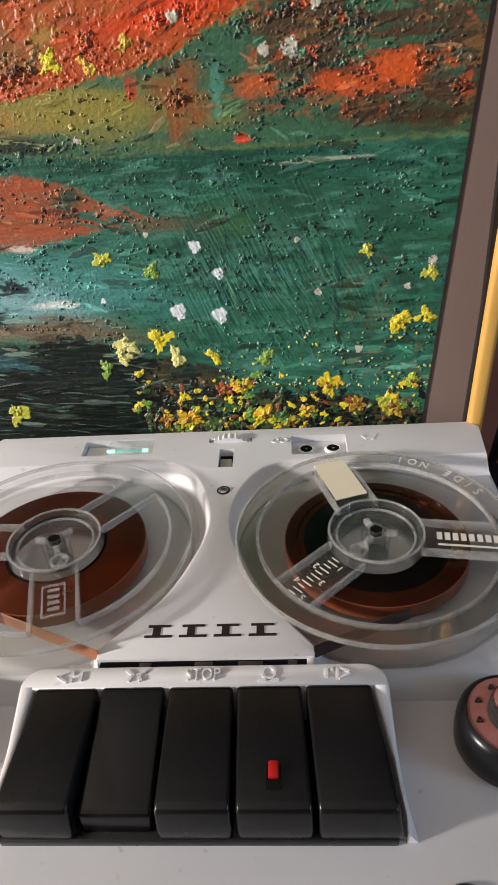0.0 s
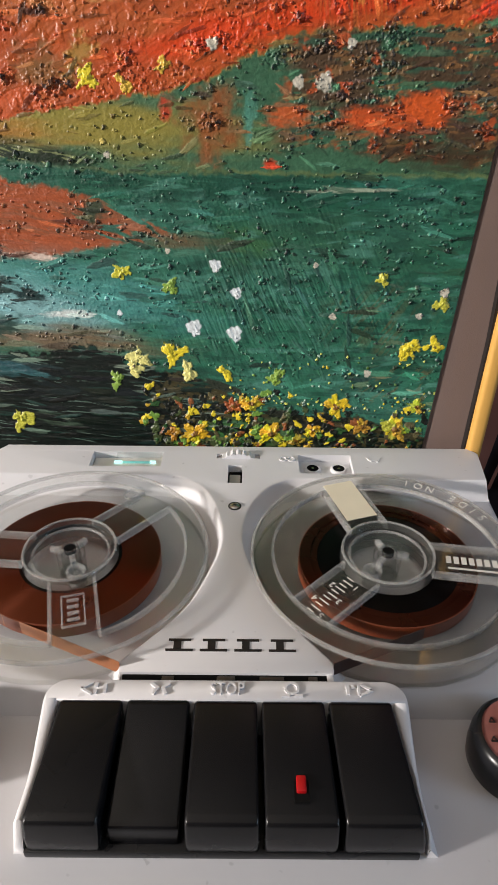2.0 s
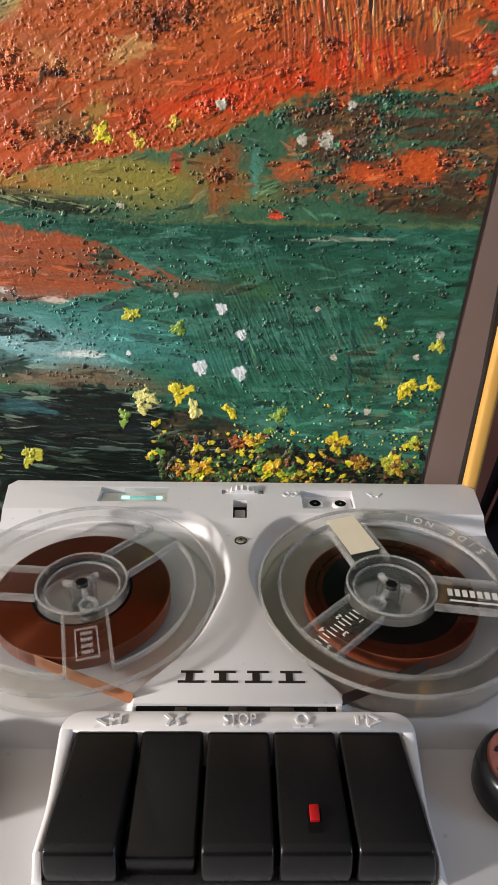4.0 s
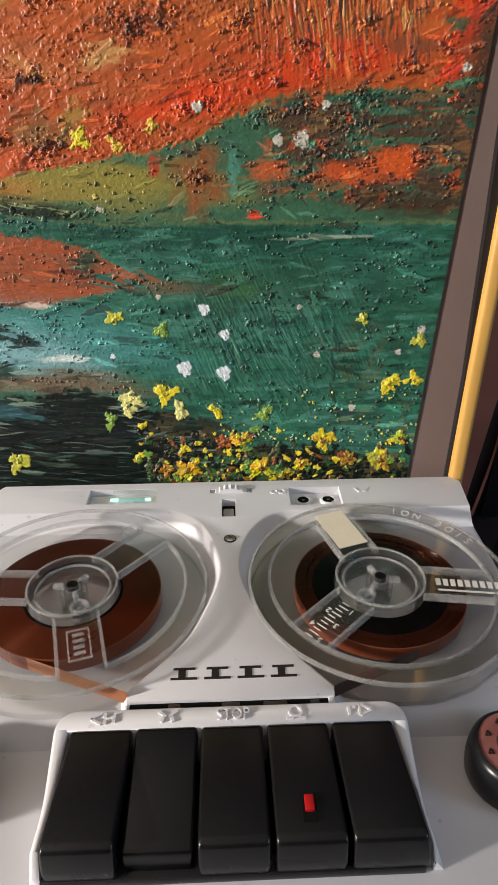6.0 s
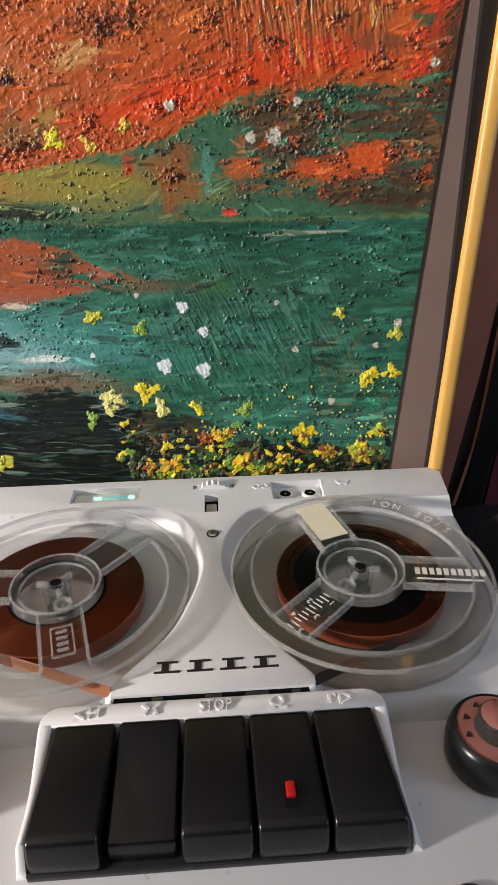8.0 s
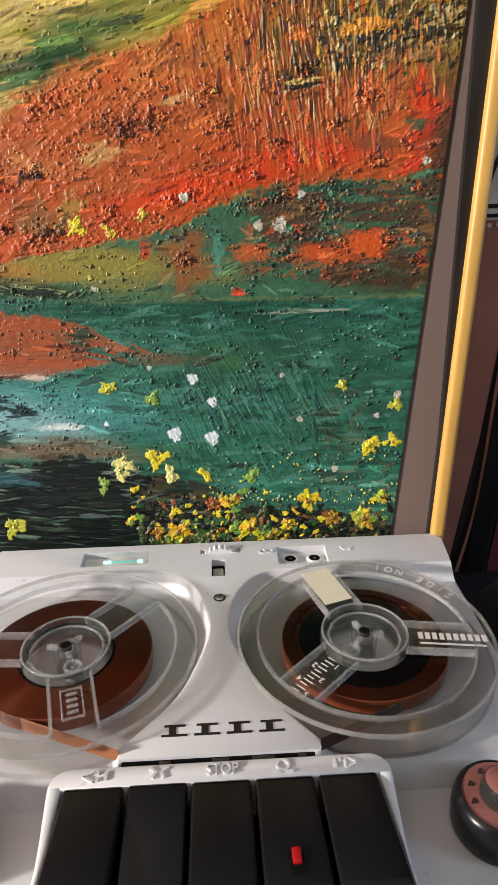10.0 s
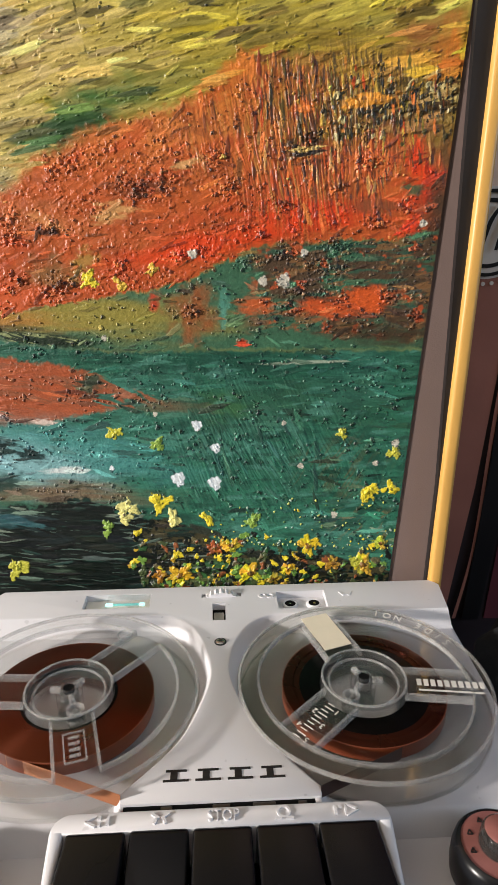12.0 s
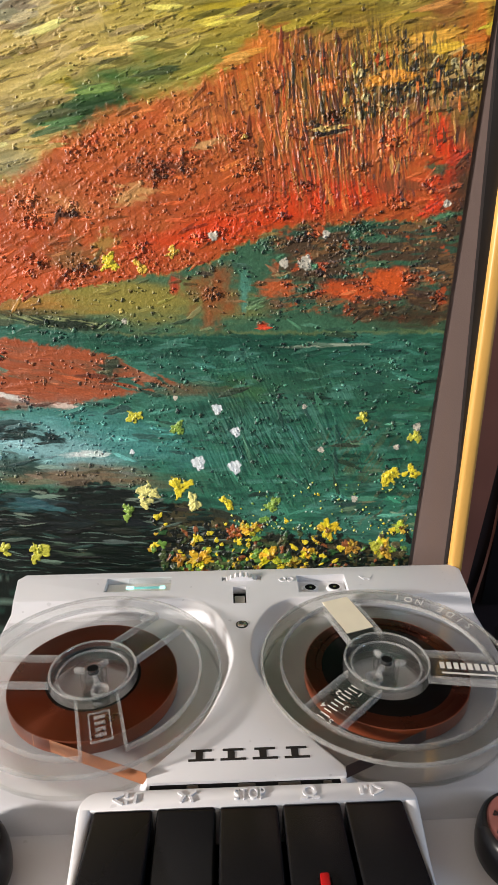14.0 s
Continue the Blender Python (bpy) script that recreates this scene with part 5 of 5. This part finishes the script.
nr, nc = A.shape
verts = np.stack([A, B, 0.0011 + np.clip(hgt * 1.45, -0.5, 2.4) / 1000], -1).reshape(-1, 3)
idx = np.arange(nr * nc).reshape(nr, nc)
quads = np.stack([idx[:-1, :-1], idx[:-1, 1:], idx[1:, 1:], idx[1:, :-1]], -1).reshape(-1, 4)
me = bpy.data.meshes.new("canvas")
me.vertices.add(len(verts)), me.loops.add(quads.size), me.polygons.add(len(quads))
me.vertices.foreach_set("co", verts.astype(np.float32).ravel())
me.loops.foreach_set("vertex_index", quads.astype(np.int32).ravel())
me.polygons.foreach_set("loop_start", np.arange(0, quads.size, 4, dtype=np.int32))
me.update(calc_edges=True)
me.shade_smooth()
at = me.color_attributes.new("pigment", "FLOAT_COLOR", "POINT")
at.data.foreach_set("color", np.concatenate([col, np.ones(col.shape[:2] + (1,))], -1).astype(np.float32).ravel())
OIL = mat("oil_paint", (0.5, 0.5, 0.5), 0.43, var=0.06, scale=300, bump=0.2, fine=1000)
OIL.node_tree.nodes["Principled BSDF"].inputs["Specular IOR Level"].default_value = 0.42
n, l = OIL.node_tree.nodes, OIL.node_tree.links
attr = n.new("ShaderNodeVertexColor")
attr.layer_name = "pigment"
tone = n.new("ShaderNodeMix")
tone.data_type, tone.blend_type = "RGBA", "MULTIPLY"
tone.inputs["Factor"].default_value = 0.28
l.new(attr.outputs["Color"], tone.inputs["A"])
fine = n.new("ShaderNodeTexNoise")
fine.inputs["Scale"].default_value, fine.inputs["Detail"].default_value = 900, 4
l.new(n["Geometry"].outputs["Position"], fine.inputs["Vector"])
ramp = n.new("ShaderNodeMapRange")
ramp.inputs["From Min"].default_value, ramp.inputs["From Max"].default_value, ramp.inputs["To Min"].default_value, ramp.inputs["To Max"].default_value = 0.25, 0.75, 0.45, 1.5
l.new(fine.outputs["Fac"], ramp.inputs["Value"]), l.new(ramp.outputs["Result"], tone.inputs["B"])
l.new(tone.outputs["Result"], n["Principled BSDF"].inputs["Base Color"])
me.materials.append(OIL)
canvas = new("canvas", me)
canvas.parent = painting
canvas["label"] = "thick oil paint in orange, green and yellow"

# stretcher edge, mat, frame, and a dark lip with shade built into its shape
EL, ER, EB, ET = -0.345, 0.1136 + 0.0030, -0.075, 0.435
part("canvas_edge", prism([(-0.329, -0.059), (0.0959 - 0.059 * 0.0364 - 0.0003, -0.059), (0.0959 + 0.417 * 0.0364 - 0.0003, 0.417), (-0.329, 0.417)], 0.0001, 0.0005), SHADE_EDGE, painting, "dark canvas edge")
part("mat_board", box(EL, ER, EB, ET, -0.004, 0.0), MATBOARD, painting, "taupe mat board")


def frame_side(name, x0, x1, y0, y1, z0, z1, material, label):
    return part(name, box(x0, x1, y0, y1, z0, z1, min(0.0022, (x1 - x0) * 0.3, (y1 - y0) * 0.3), 3), material, painting, label)


GW = 0.0072
for name, x0, x1, y0, y1 in (("frame_side", ER, ER + GW, EB - GW, ET + GW), ("frame_side", EL - GW, EL, EB - GW, ET + GW), ("frame_rail", EL, ER, ET, ET + GW), ("frame_rail", EL, ER, EB - GW, EB)):
    frame_side(name, x0, x1, y0, y1, -0.010, 0.009, GOLD, "honey-coloured lacquered frame strip")
# lip widened upwards as a dark wedge, standing in for shade on the mat
part("frame_lip_shade", prism([(ER - 0.0008, EB), (ER, EB), (ER, ET), (ER - 0.0145, ET), (ER - 0.0008, 0.058)], 0.0002, 0.0050), SHADE_EDGE, painting, "dark inner lip with the shade beside it built in", smooth=0)
part("frame_lip_shade", prism([(EL, EB), (EL + 0.0012, EB), (EL + 0.0095, ET), (EL, ET)], 0.0002, 0.0050), SHADE_EDGE, painting, "dark inner lip with the shade beside it built in", smooth=0)
part("frame_lip_shade", box(EL + 0.0096, ER - 0.0147, ET - 0.006, ET, 0.0002, 0.0050), SHADE_EDGE, painting, "dark inner lip with the shade beside it built in", smooth=0)

# ---- second picture, farther back, and the black cloth beside the recorder ----
BACK = Matrix.Translation((0.1420, 0.3350, 1.0110)) @ pose(0, 0, 0, 90, 0, -5)
second = thing("second_picture", "tall dark plum and brown painted panel standing behind the frame", "painting", BACK)
part("panel", box(-0.10, 0.20, ZT - 1.0110, 0.24, -0.010, 0.0), DUSK, second, "dusky painted panel")


def painted(name, pts, z, material, label):
    return part(name, prism(pts, z, z + 0.0004), material, second, label, smooth=0)


painted("pale_field", [(-0.099, 0.004), (0.030, 0.004), (0.026, 0.239), (-0.099, 0.239)], 0.0003, PALE, "pale peach paint")
painted("painted_column", [(-0.060, -0.21), (-0.001, -0.21), (0.008, -0.12), (0.0122, -0.05), (0.0135, 0.002), (-0.060, 0.002)], 0.0003, MAUVE, "mauve-brown painted column")
painted("painted_edge", spline([(0.004, -0.21), (0.0105, -0.16), (0.0125, -0.08), (0.0160, 0.02), (0.0180, 0.05)], 6) + spline([(0.0195, 0.05), (0.0175, 0.02), (0.0145, -0.08), (0.0120, -0.16), (0.0060, -0.21)], 6), 0.0014, MAUVE, "thin mauve line")
painted("painted_band", [(0.010, -0.21), (0.020, -0.21), (0.027, -0.10), (0.034, 0.239), (0.019, 0.239), (0.0165, 0.0), (0.0145, -0.10)], 0.0020, BLACKP, "black painted band")
painted("painted_column", [(0.024, -0.21), (0.19, -0.21), (0.19, 0.239), (0.036, 0.239), (0.029, -0.10)], 0.0003, PLUM, "plum painted field")
CX, CY = -0.002, 0.0205
for k, (r0, r1, mt) in enumerate(((0.0, 0.0225, WHITEP), (0.0150, 0.0170, BLACKP), (0.0195, 0.0212, BLACKP))):
    part("painted_arc", lathe([(max(r0, 1e-4), 0.0010 + k * 0.0004), (r1, 0.0010 + k * 0.0004), (r1, 0.0013 + k * 0.0004), (max(r0, 1e-4), 0.0013 + k * 0.0004)], CX, CY, 64, close=True), mt, second, "white and black painted arc")
for k in range(4):
    x = CX - 0.012 + k * 0.0075
    painted("painted_fold", spline([(x, CY - 0.008), (x + 0.003, CY + 0.006), (x + 0.008, CY + 0.014)], 5) + spline([(x + 0.0095, CY + 0.0135), (x + 0.0052, CY + 0.006), (x + 0.0015, CY - 0.008)], 5), 0.0026, BLACKP, "black painted fold")
for k in range(15):
    a = radians(200 + k * 10)
    part("painted_dot", lathe([(0, 0.0014), (0.0010, 0.0014), (0.0011, 0.0004), (0, 0.0004)], CX + 0.0250 * math.cos(a), CY + 0.0250 * math.sin(a), 12), WHITEP, second)

heap = bmesh.new()
bmesh.ops.create_icosphere(heap, subdivisions=5, radius=1)
for v in heap.verts:
    p = v.co.copy()
    k = 1 + 0.22 * noise.noise(p * 2.2) + 0.08 * noise.noise(p * 6)
    v.co = Vector((0.045 * p.x * k, 0.030 * p.y * k, max(-0.0, 0.045 + 0.060 * p.z * k)))
cloth = part("black_cloth", heap, CLOTH)
cloth.matrix_world = Matrix.Translation((0.178, 0.268, ZT))
tagged(cloth, "crumpled black cloth heaped beside the tape recorder", "cloth")
